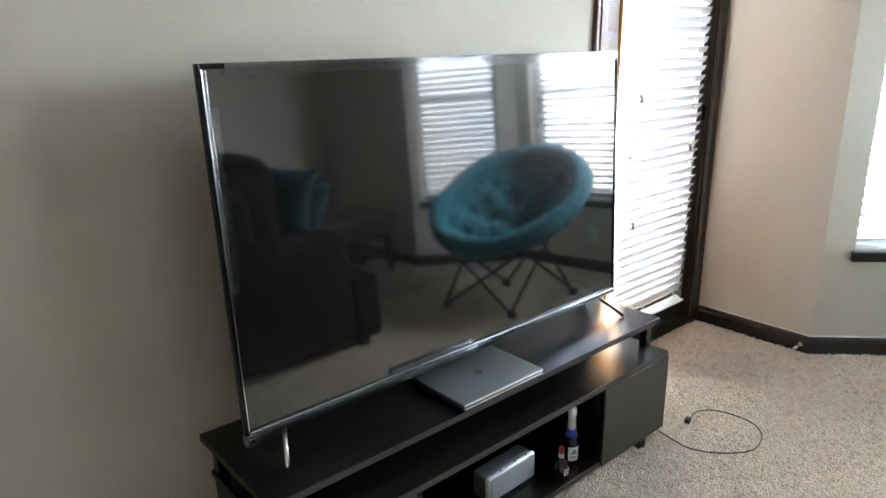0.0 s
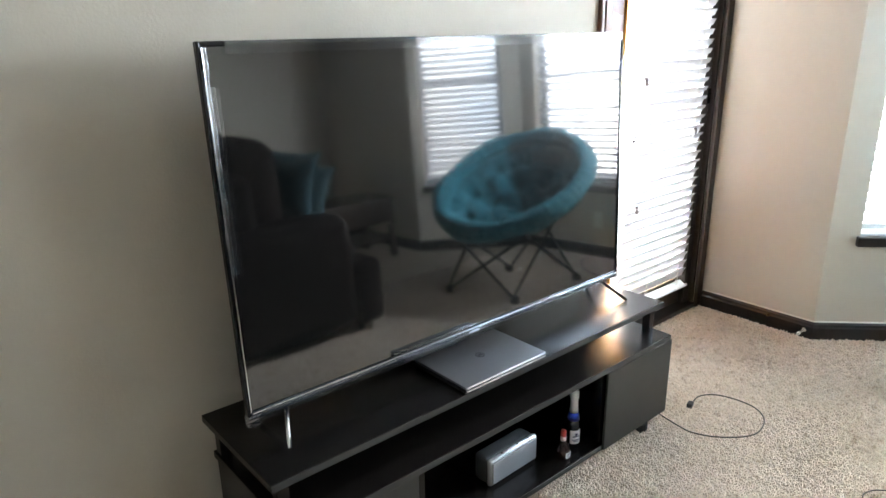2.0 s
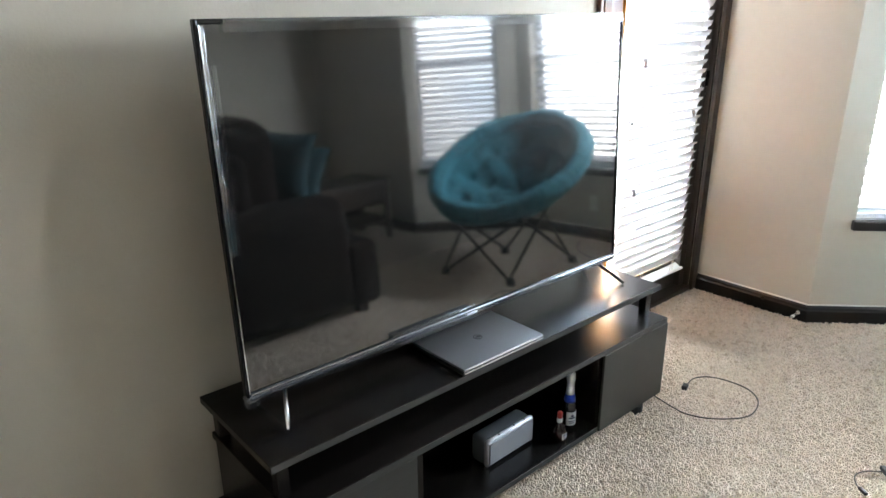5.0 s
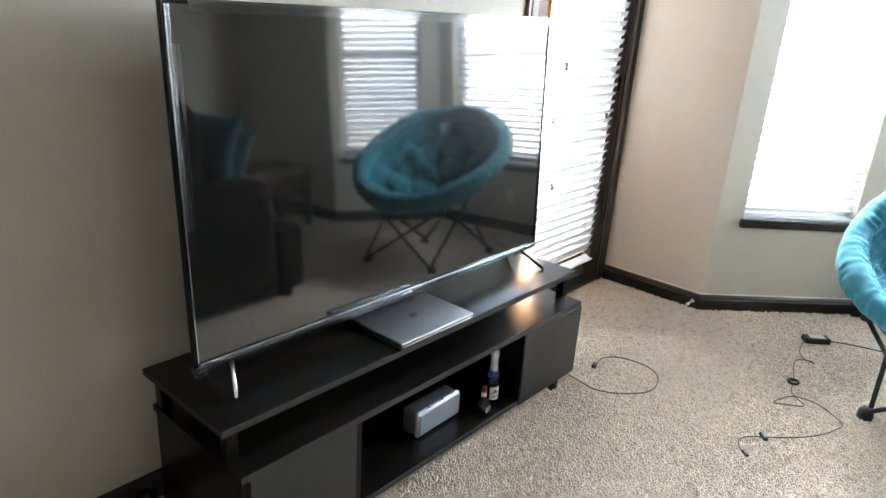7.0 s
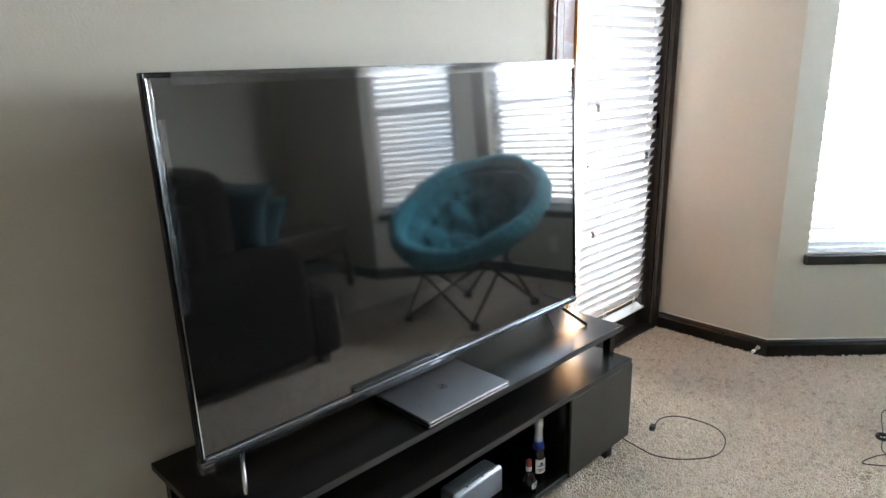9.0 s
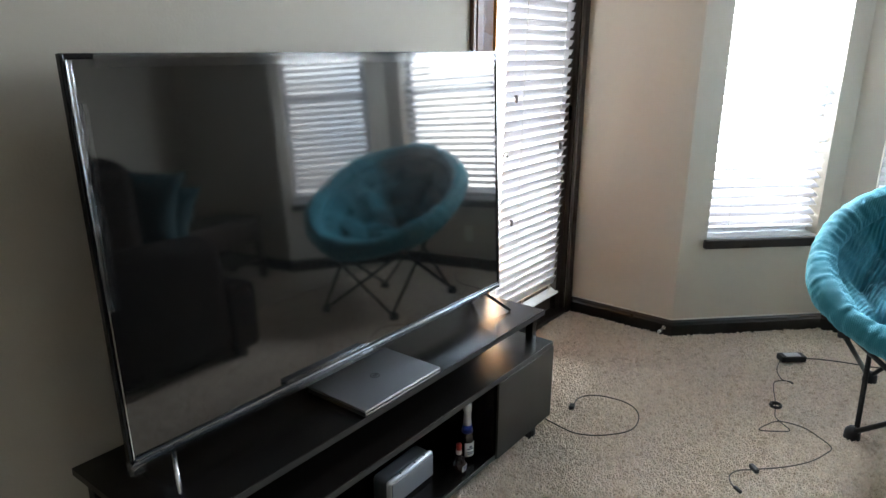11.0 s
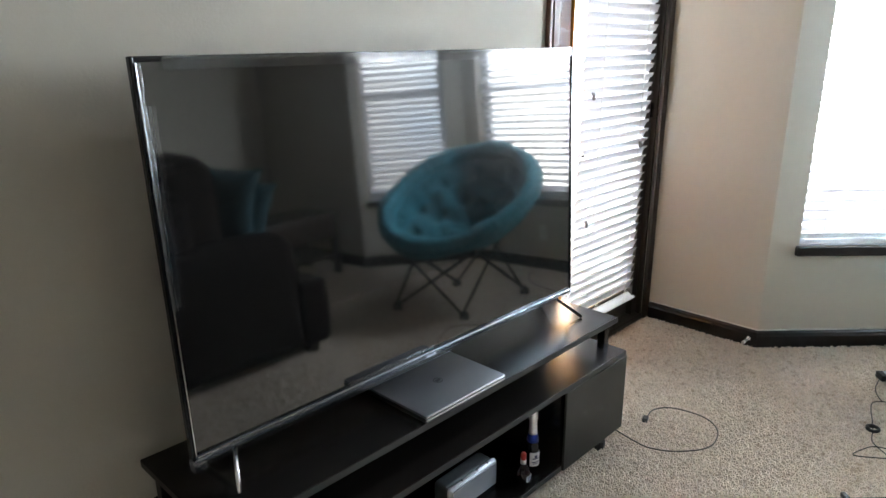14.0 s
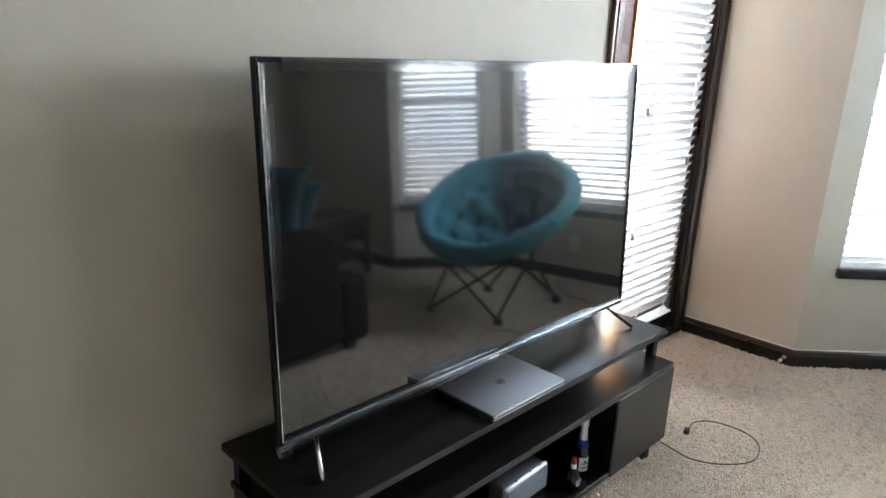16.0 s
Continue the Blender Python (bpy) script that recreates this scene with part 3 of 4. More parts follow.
tv_part("trim_strip", box((-hw + 0.012, -0.0045, 0.0155), (hw - 0.012, -0.0015, 0.0185), 0.001), CHROME, "bright lower trim line")
tv_part("trim_strip", box((-hw + 0.0077, -0.0035, 0.021), (-hw + 0.0105, 0.003, TVH - 0.012), 0.001), CHROME, "bright side trim line")
tv_part("back_cover", box((-hw + 0.022, 0.0305, 0.004), (hw - 0.004, 0.036, TVH - 0.004), 0.002), PLASTIC)
tv_part("rear_housing", box((-hw + 0.12, 0.0365, 0.03), (hw - 0.12, 0.075, 0.46), 0.012), PLASTIC)
tv_part("brand_badge", box((-0.020, -0.0075, 0.004), (0.020, -0.0048, 0.012), 0.001), CHROME, "small silver badge")


def film(u0, u1, z0, z1, seed, wave=0.0025):
    """A strip of loose clear film that ripples along its length."""
    rng = random.Random(seed)
    bm = bmesh.new()
    tall = z1 - z0 > u1 - u0
    n, k = 60, 5
    phase = [rng.uniform(0, 6.28) for _ in range(4)]
    grid = []
    for i in range(n + 1):
        s = i / n
        row = []
        for j in range(k + 1):
            t = j / k
            if tall:
                u, z = u0 + (u1 - u0) * t, z0 + (z1 - z0) * s
            else:
                u, z = u0 + (u1 - u0) * s, z0 + (z1 - z0) * t
            d = wave * (0.5 + 0.5 * math.sin(s * 23 + phase[0]) * math.sin(s * 9 + phase[1] + t * 2)) + wave * 0.5 * math.sin(t * 5 + phase[2])
            row.append(bm.verts.new((u, -0.006 - abs(d) - (0.004 if z < 0.03 else 0), z)))
        grid.append(row)
    for a, b in zip(grid, grid[1:]):
        for j in range(k):
            bm.faces.new((a[j], a[j + 1], b[j + 1], b[j]))
    ob = tv_part("film_strip", bm, FILM, "loose clear protective film", True)
    ob.visible_shadow = False


film(-hw + 0.058, hw - 0.010, TVH - 0.027, TVH + 0.001, 3, 0.0005)
film(-hw + 0.003, -hw + 0.034, 0.355, 0.765, 5, 0.0003)
film(-0.300, 0.010, -0.004, 0.036, 9, 0.0004)
film(-hw + 0.004, hw - 0.006, -0.005, 0.016, 21, 0.0004)
film(hw - 0.016, hw - 0.001, 0.33, 0.78, 12, 0.0005)



def film_fold(a, b, radius, seed):
    """Film wrapped round an edge: a slim, uneven convex fold that catches the windows."""
    rng = random.Random(seed)
    a, b = Vector(a), Vector(b)
    n, k = 70, 8
    way = (b - a).normalized()
    side = way.cross(Vector((0, -1, 0))).normalized()
    p1, p2 = rng.uniform(0, 6), rng.uniform(0, 6)
    bm = bmesh.new()
    grid = []
    for i in range(n + 1):
        s = i / n
        r = radius * (0.85 + 0.12 * math.sin(s * 31 + p1) * math.sin(s * 11 + p2) + 0.08 * math.sin(s * 77 + p2))
        mid = a.lerp(b, s) + side * radius * 0.12 * math.sin(s * 19 + p1)
        grid.append([bm.verts.new(mid + side * r * math.cos(math.pi * j / k) + Vector((0, -0.75 * r * math.sin(math.pi * j / k), 0))) for j in range(k + 1)])
    for c, d in zip(grid, grid[1:]):
        for j in range(k):
            bm.faces.new((c[j], c[j + 1], d[j + 1], d[j]))
    ob = tv_part("film_fold", bm, FILM_FOLD, "clear film folded over the edge", True)
    ob.visible_shadow = False


film_fold((-hw + 0.013, -0.002, 0.355), (-hw + 0.013, -0.002, TVH - 0.014), 0.0075, 4)
film_fold((-hw + 0.060, -0.002, TVH - 0.006), (hw - 0.004, -0.002, TVH - 0.006), 0.0055, 6)
film_fold((-hw + 0.006, -0.003, 0.011), (hw - 0.002, -0.003, 0.014), 0.0042, 8)
film_fold((hw - 0.004, -0.002, 0.02), (hw - 0.004, -0.002, TVH - 0.012), 0.0035, 10)
wrap = box((-hw - 0.004, -0.010, -0.016), (-hw + 0.030, 0.018, 0.014), 0.005, 3)
tv_part("film_corner", wrap, FILM_FOLD, "crumpled film at the lower corner", True).visible_shadow = False

for x, s in ((0.607, -1), (1.955, 1)):
    foot = bmesh.new()
    lo = TOP
    knee = (x - s * 0.046, -0.262, lo + 0.068)
    straight((x, -0.353, lo + 0.005), knee, 0.0058, 10, bm=foot)
    straight((x, -0.172, lo + 0.005), knee, 0.0058, 10, bm=foot)
    part("foot", foot, CHROME if s < 0 else BEZEL, tv, "slim metal foot", True)

# ---------------- laptop ----------------
laptop = thing("laptop", (1.263, -0.325, TOP), "closed silver-grey laptop on the stand", "laptop")
lx0, lx1, ly0, ly1 = 1.086, 1.410, -0.446, -0.224
part("base", box((lx0, ly0, TOP + 0.001), (lx1, ly1, TOP + 0.0115), 0.003), PLASTIC, laptop, "black base")
part("lid", box((lx0 + 0.001, ly0, TOP + 0.0125), (lx1 - 0.001, ly1, TOP + 0.0205), 0.0022, 3), SILVER, laptop, "brushed grey lid")
part("edge_strip", box((lx0 + 0.003, ly0 - 0.0015, TOP + 0.0150), (lx1 - 0.003, ly0 + 0.001, TOP + 0.0190), 0.001), BRIGHT, laptop, "bright front edge")
part("edge_strip", box((lx0 + 0.003, ly0 - 0.0012, TOP + 0.0055), (lx1 - 0.003, ly0 + 0.001, TOP + 0.0098), 0.001), BRIGHT, laptop)
ring = [(1.249 + 0.013 * math.cos(k * math.pi / 8), -0.329 + 0.013 * math.sin(k * math.pi / 8), TOP + 0.0206) for k in range(16)]
badge = tube(ring, 0.0011, 6, 2, closed=True)
for k in (-1, 0, 1):
    box((1.249 + k * 0.0055 - 0.0016, -0.334, TOP + 0.0205), (1.249 + k * 0.0055 + 0.0016, -0.324, TOP + 0.0211), bm=badge)
part("badge", badge, PLASTIC, laptop, "round dark maker's mark")

# ---------------- things in the cubby ----------------
speaker = thing("speaker", (1.345, -0.355, DECK), "small grey portable speaker in the stand's cubby", "speaker")
sm = Matrix.Translation((1.343, -0.350, DECK)) @ Matrix.Rotation(radians(1.5), 4, "Z")
part("body", moved(box((-0.108, -0.026, 0.0), (0.108, 0.036, 0.094), 0.016, 4), sm), SPEAKER_TOP, speaker, "dark grey rubber body", True)
part("rim", moved(box((-0.110, -0.040, 0.0005), (0.110, -0.020, 0.095), 0.011, 4), sm), SPEAKER_RIM, speaker, "silver front rim", True)
part("grille", moved(box((-0.101, -0.0435, 0.010), (0.101, -0.0385, 0.086), 0.0018, 2), sm), MESH_GREY, speaker, "grey mesh grille")
for k in (-0.05, 0.02, 0.07):
    part("button", moved(lathe([(0.0035, 0), (0.0035, 0.0015)], (k, -0.031, 0.0945), 8), sm), PLASTIC, speaker)

bottle = thing("champagne_bottle", (1.600, -0.415, DECK), "small dark sparkling wine bottle with silver and blue foil", "bottle")
bx, by = 1.600, -0.415
part("glass", lathe([(0.017, 0), (0.0215, 0.003), (0.0225, 0.01), (0.0225, 0.085), (0.0205, 0.100), (0.0150, 0.125), (0.0125, 0.138), (0.0110, 0.150)], (bx, by, DECK), 28), BOTTLE_DARK, bottle, "dark glass body", True)
part("neck_band", lathe([(0.0180, 0.110), (0.0200, 0.1045), (0.0172, 0.122), (0.0152, 0.130), (0.013, 0.131)], (bx, by, DECK), 24), BLUE_FOIL, bottle, "blue foil collar", True)
part("foil", lathe([(0.0142, 0.130), (0.0138, 0.140), (0.0128, 0.160), (0.0122, 0.178), (0.0146, 0.183), (0.0148, 0.192), (0.0136, 0.196), (0.0142, 0.205), (0.010, 0.211)], (bx, by, DECK), 24), FOIL, bottle, "silver foil over the cork", True)


def curved_label(at, radius, z0, z1, mid, span, material, parent, label, grow=0.0004):
    bm = bmesh.new()
    n = 12
    rows = []
    for k in range(n + 1):
        a = radians(mid - span / 2 + span * k / n)
        rows.append([bm.verts.new((at[0] + r * math.cos(a), at[1] + r * math.sin(a), z)) for r in (radius + grow, radius + grow + 0.0004) for z in (z0, z1)])
    for a, b in zip(rows, rows[1:]):
        bm.faces.new((a[2], b[2], b[3], a[3]))
        bm.faces.new((a[0], a[1], b[1], b[0]))
        bm.faces.new((a[1], a[3], b[3], b[1]))
        bm.faces.new((a[0], b[0], b[2], a[2]))
    bm.faces.new((rows[0][0], rows[0][2], rows[0][3], rows[0][1]))
    bm.faces.new((rows[-1][0], rows[-1][1], rows[-1][3], rows[-1][2]))
    return part("label", bm, material, parent, label)


paper = curved_label((bx, by), 0.0225, DECK + 0.020, DECK + 0.070, -108, 110, PAPER, bottle, "white paper label")
for z0, z1, mid, span in ((0.052, 0.060, -112, 24), (0.046, 0.050, -112, 60), (0.034, 0.037, -112, 66), (0.028, 0.031, -112, 50)):
    curved_label((bx, by), 0.0225, DECK + z0, DECK + z1, mid, span, INK, paper, "dark blue printed bar", 0.0012)

small = thing("small_bottle", (1.523, -0.437, DECK), "small brown bottle with red cap and white label", "bottle")
sx, sy = 1.523, -0.437
part("glass", lathe([(0.018, 0), (0.0235, 0.004), (0.0250, 0.012), (0.0250, 0.030), (0.0220, 0.042), (0.0150, 0.053), (0.0090, 0.061), (0.0080, 0.082)], (sx, sy, DECK), 24), BROWN_GLASS, small, "brown glass body", True)
part("neck_label", lathe([(0.0088, 0.066), (0.0092, 0.067), (0.0092, 0.080), (0.0085, 0.081)], (sx, sy, DECK), 20), PAPER, small, "white neck band", True)
part("cap", lathe([(0.0085, 0.081), (0.0090, 0.083), (0.0088, 0.100), (0.007, 0.103)], (sx, sy, DECK), 20), RED_CAP, small, "red screw cap", True)
tag = curved_label((sx, sy), 0.0250, DECK + 0.011, DECK + 0.031, -85, 62, PAPER, small, "white paper label")
for z0, z1 in ((0.024, 0.0285), (0.018, 0.0205), (0.0135, 0.0155)):
    curved_label((sx, sy), 0.0250, DECK + z0, DECK + z1, -85, 44, INK, tag, "dark printed bar", 0.0012)

# ribbed glass jar on the floor by the stand's end
jar = thing("glass_jar", (0.480, -0.085, 0), "small ribbed clear jar on the carpet by the wall", "jar")
part("jar_body", lathe([(0.020, 0), (0.024, 0.004), (0.022, 0.016), (0.025, 0.022), (0.022, 0.034), (0.025, 0.040), (0.022, 0.052), (0.025, 0.058), (0.021, 0.072)], (0.480, -0.085, 0.002), 20), surface("jar_glass", (0.20, 0.18, 0.15), 0.1, grain=30, amount=0.1), jar, smooth=True)
part("lid", lathe([(0.024, 0.0725), (0.026, 0.075), (0.026, 0.090), (0.018, 0.099), (0.006, 0.102)], (0.480, -0.085, 0.002), 20), BEZEL, jar, "dull metal lid", True)

# ---------------- saucer chair ----------------
chair = thing("saucer_chair", (2.91, -1.667, 0), "round teal corduroy saucer chair on black folding legs", "chair")
FACE = radians(169.8)
CM = Matrix.Translation((2.912, -1.668, 0.651)) @ Matrix.Rotation(FACE, 4, "Z") @ Matrix.Rotation(radians(29.3), 4, "Y")
RIM = 0.459


# folds run from dimple to dimple
INNER = [(0.47 * math.cos(k * math.pi / 3 + 0.4), 0.47 * math.sin(k * math.pi / 3 + 0.4)) for k in range(6)]
OUTER = [(0.74 * math.cos(k * math.pi / 4.5 + 0.15), 0.74 * math.sin(k * math.pi / 4.5 + 0.15)) for k in range(9)]
CREASES = [(INNER[k], INNER[(k + 1) % 6]) for k in range(6)]
CREASES += [(q, min(INNER, key=lambda p: (p[0] - q[0]) ** 2 + (p[1] - q[1]) ** 2)) for q in OUTER]
CREASES += [(OUTER[k], OUTER[(k + 1) % 9]) for k in range(9)]
CREASES += [((0.0, 0.0), INNER[k]) for k in (0, 2, 4)]


def bowl(r, a):
    """Height of the padded seat below the rim's plane at r (0 to 1) and angle a."""
    deep = -0.215 * (1 - r ** 2.1)
    puff = 0.028 * math.sin(r * math.pi) * (0.5 + 0.5 * math.cos(6 * a))
    x, y = r * math.cos(a), r * math.sin(a)
    tuft = 0.0
    for k in range(6):
        tx, ty = (0.47 * math.cos(k * math.pi / 3 + 0.4), 0.47 * math.sin(k * math.pi / 3 + 0.4))
        d2 = (x - tx) ** 2 + (y - ty) ** 2
        tuft -= 0.046 * math.exp(-d2 / 0.009)
    for k in range(9):
        tx, ty = (0.74 * math.cos(k * math.pi / 4.5 + 0.15), 0.74 * math.sin(k * math.pi / 4.5 + 0.15))
        d2 = (x - tx) ** 2 + (y - ty) ** 2
        tuft -= 0.036 * math.exp(-d2 / 0.006)
    tuft -= 0.03 * math.exp(-(x * x + y * y) / 0.01)
    for (px, py), (qx, qy) in CREASES:
        dx, dy = qx - px, qy - py
        s = max(0.0, min(1.0, ((x - px) * dx + (y - py) * dy) / (dx * dx + dy * dy)))
        d2 = (x - px - s * dx) ** 2 + (y - py - s * dy) ** 2
        tuft -= (0.013 + 0.010 * abs(2 * s - 1)) * math.exp(-d2 / 0.0022)
    tuft = 0.055 * math.tanh(tuft / 0.055)
    fold = 0.022 * noise.noise((x * 3.5, y * 3.5, 1.7)) + 0.010 * noise.noise((x * 9, y * 9, 4.1))
    return deep + puff + tuft + fold


seat = bmesh.new()
NA, NR = 200, 64
top_rows, low_rows = [], []
for j in range(1, NR + 1):
    r = j / NR
    top_rows.append([seat.verts.new((RIM * r * math.cos(2 * math.pi * k / NA), RIM * r * math.sin(2 * math.pi * k / NA), bowl(r, 2 * math.pi * k / NA) + 0.02)) for k in range(NA)])
    low_rows.append([seat.verts.new((RIM * 1.03 * r * math.cos(2 * math.pi * k / NA), RIM * 1.03 * r * math.sin(2 * math.pi * k / NA), -0.262 * (1 - r ** 2.2) - 0.035 + 0.006 * noise.noise((r * 6 * math.cos(2 * math.pi * k / NA), r * 6 * math.sin(2 * math.pi * k / NA), 9.0)))) for k in range(NA)])
for rows, mid in ((top_rows, seat.verts.new((0, 0, bowl(0, 0) + 0.02))), (low_rows, seat.verts.new((0, 0, -0.297)))):
    for a, b in zip(rows, rows[1:]):
        for k in range(NA):
            seat.faces.new((a[k], b[k], b[(k + 1) % NA], a[(k + 1) % NA]))
    for k in range(NA):
        seat.faces.new((mid, rows[0][k], rows[0][(k + 1) % NA]))
for k in range(NA):
    seat.faces.new((top_rows[-1][k], low_rows[-1][k], low_rows[-1][(k + 1) % NA], top_rows[-1][(k + 1) % NA]))
part("cushion", mesh_of("cushion", seat, TEAL, True), None, chair, "tufted teal corduroy cushion", at=CM)

roll = bmesh.new()
NA, NS = 360, 28
rings = []
for k in range(NA):
    a = 2 * math.pi * k / NA
    fat = 0.058 + 0.006 * math.sin(a * 6 + 0.8) + 0.008 * noise.noise((2.2 * math.cos(a), 2.2 * math.sin(a), 3)) + 0.0045 * noise.noise((14 * math.cos(a), 14 * math.sin(a), 5))
    ringv = []
    for s in range(NS):
        t = 2 * math.pi * s / NS
        wrinkle = 0.0060 * noise.noise((math.cos(a) * 22, math.sin(a) * 22, t * 0.6)) + 0.005 * noise.noise((math.cos(a) * 5, math.sin(a) * 5, t * 1.4 + 8))
        pinch = 0.0045 * max(0.0, math.sin(a * 44 + 1.5 * math.sin(t * 2) + 2 * noise.noise((3 * math.cos(a), 3 * math.sin(a), 7)))) ** 6 * (0.55 + 0.45 * math.sin(2 * t + 5 * a))
        seam = 0.007 * math.exp(-((t - 2.35) / 0.16) ** 2) + 0.005 * math.exp(-((t - 0.75) / 0.14) ** 2)
        rr = fat + wrinkle - pinch - seam
        ringv.append(roll.verts.new(((RIM + rr * 0.95 * math.cos(t)) * math.cos(a), (RIM + rr * 0.95 * math.cos(t)) * math.sin(a), 0.004 + 1.02 * rr * math.sin(t))))
    rings.append(ringv)
for k in range(NA):
    r, s = rings[k], rings[(k + 1) % NA]
    for i in range(NS):
        roll.faces.new((r[i], r[(i + 1) % NS], s[(i + 1) % NS], s[i]))
part("rim_roll", mesh_of("rim_roll", roll, TEAL_RIM, True), None, chair, "puffy quilted teal rim", at=CM)
hoop = [(0.470 * math.cos(2 * math.pi * k / 40), 0.470 * math.sin(2 * math.pi * k / 40), -0.052) for k in range(40)]
part("hoop", moved(tube(hoop, 0.011, 8, 2, closed=True), CM), TUBE, chair, "black steel hoop", True)
FEET = [(2.562, -1.905), (2.648, -1.437), (3.205, -1.435), (3.115, -1.930)]
HUBS = []
for fx, fy in FEET:
    # each hub hangs under the hoop above its foot
    out = Vector((fx - 2.885, fy + 1.68, 0)).normalized()
    local = Matrix.Rotation(-FACE, 3, "Z") @ out
    ang = math.atan2(local.y, local.x)
    p = CM @ Vector((0.463 * math.cos(ang), 0.463 * math.sin(ang), -0.075))
    HUBS.append(p)
for i in range(4):
    j = (i + 1) % 4
    shift = Vector((FEET[j][0] - FEET[i][0], FEET[j][1] - FEET[i][1], 0)).normalized().cross(Vector((0, 0, 1))) * 0.011
    for a, b, s in ((i, j, 1), (j, i, -1)):
        part("leg", straight(Vector((*FEET[a], 0.03)) + shift * s, HUBS[b] + shift * s, 0.0095, 10), TUBE, chair, smooth=True)
for i in range(4):
    f = Vector((*FEET[i], 0))
    part("foot", lathe([(0.026, -0.004), (0.029, 0.006), (0.027, 0.034), (0.016, 0.048)], f, 14), PLASTIC, chair, "black plastic foot", True)
    h = HUBS[i]
    part("hub", moved(box((-0.024, -0.022, -0.022), (0.024, 0.022, 0.030), 0.007), Matrix.Translation(h)), PLASTIC, chair, "black plastic joint")

# ---------------- cords and power adapter on the carpet ----------------
cord = thing("power_cord", (2.12, -0.47, 0.01), "thin black power cord looped on the carpet", "cord")
loop = [(2.055, -0.430), (2.040, -0.500), (2.028, -0.560), (2.026, -0.615), (2.061, -0.684), (2.138, -0.752), (2.210, -0.772), (2.300, -0.748), (2.352, -0.689), (2.356, -0.609), (2.330, -0.539), (2.273, -0.504), (2.200, -0.513)]
part("wire", tube([(x, y, 0.013) for x, y in loop], 0.0023, 7, 6), CORD, cord, smooth=True)
plug_m = Matrix.Translation((2.187, -0.516, 0.016)) @ Matrix.Rotation(radians(15), 4, "Z")
plug = part("plug", moved(box((-0.017, -0.010, -0.008), (0.014, 0.010, 0.010), 0.0035), plug_m), PLASTIC, cord, "black plug")
for y in (-0.006, 0.006):
    part("prong", moved(box((-0.031, y - 0.001, -0.002), (-0.017, y + 0.001, 0.004)), plug_m), CHROME, plug)

lead = thing("laptop_charger", (3.205, -1.122, 0.0), "black laptop charger with kinked lead on the carpet", "charger")
brick_m = Matrix.Translation((3.205, -1.122, 0.024)) @ Matrix.Rotation(radians(-50), 4, "Z")
brick_ob = part("adapter", moved(box((-0.058, -0.026, -0.014), (0.058, 0.026, 0.014), 0.004, 3), brick_m), PLASTIC, lead, "black adapter block")
part("sticker", moved(box((-0.035, -0.019, 0.0142), (0.035, 0.019, 0.0148)), brick_m), SPEAKER_RIM, brick_ob, "grey rating sticker")
run = [(3.163, -1.083), (3.068, -1.090), (3.004, -1.110), (2.963, -1.136), (2.968, -1.166), (2.953, -1.178), (2.963, -1.146), (2.923, -1.112), (2.848, -1.123), (2.778, -1.143), (2.695, -1.163), (2.615, -1.179), (2.578, -1.210), (2.540, -1.246), (2.508, -1.213), (2.474, -1.154), (2.528, -1.165), (2.586, -1.199), (2.596, -1.276), (2.558, -1.340), (2.507, -1.390), (2.443, -1.376), (2.368, -1.346), (2.279, -1.283), (2.189, -1.192), (2.157, -1.159), (2.110, -1.143), (2.066, -1.161), (2.046, -1.184)]
part("lead", tube([(x, y, 0.013) for x, y in run], 0.0020, 7, 5), CORD, lead, smooth=True)
far = [(3.253, -1.168), (3.288, -1.228), (3.323, -1.328), (3.358, -1.458), (3.458, -1.598), (3.598, -1.678)]
part("mains_lead", tube([(x, y, 0.014) for x, y in far], 0.0028, 7, 5), CORD, lead, smooth=True)
coil = [(2.698 + 0.020 * math.cos(k * 0.9), -1.162 + 0.020 * math.sin(k * 0.9), 0.016 + 0.0004 * k) for k in range(18)]
part("tie", tube(coil, 0.005, 6, 2), CORD, lead, "wound cable tie", True)
core_m = Matrix.Translation((2.196, -1.200, 0.017)) @ Matrix.Rotation(radians(45), 4, "Z")
part("ferrite_core", moved(box((-0.020, -0.008, -0.008), (0.020, 0.008, 0.008), 0.003), core_m), PLASTIC, lead, "black ferrite core")
part("connector", moved(box((-0.016, -0.005, -0.005), (0.016, 0.005, 0.005), 0.002), Matrix.Translation((2.044, -1.186, 0.015)) @ Matrix.Rotation(radians(55), 4, "Z")), PLASTIC, lead)


# ---------------- sofa and the far side of the room ----------------
def soft_box(a, b, r, puff=0.0, seed=1):
    """An upholstered block with well rounded edges and a slightly swollen, uneven skin."""
    bm = box(a, b, r, 4)
    bmesh.ops.subdivide_edges(bm, edges=[e for e in bm.edges if e.calc_length() > 0.12], cuts=5, use_grid_fill=True)
    mid = (Vector(a) + Vector(b)) / 2
    half = (Vector(b) - Vector(a)) / 2
    for v in bm.verts:
        q = v.co - mid
        w = [1 - min(1, abs(q[i] / half[i])) ** 2 for i in range(3)]
        for i in range(3):
            o = [w[k] for k in range(3) if k != i]
            v.co[i] += (1 if q[i] > 0 else -1) * puff * o[0] * o[1] * (abs(q[i]) / half[i])
        v.co += 0.006 * noise.noise_vector(v.co * 5 + Vector((seed, seed, seed)))
    return bm


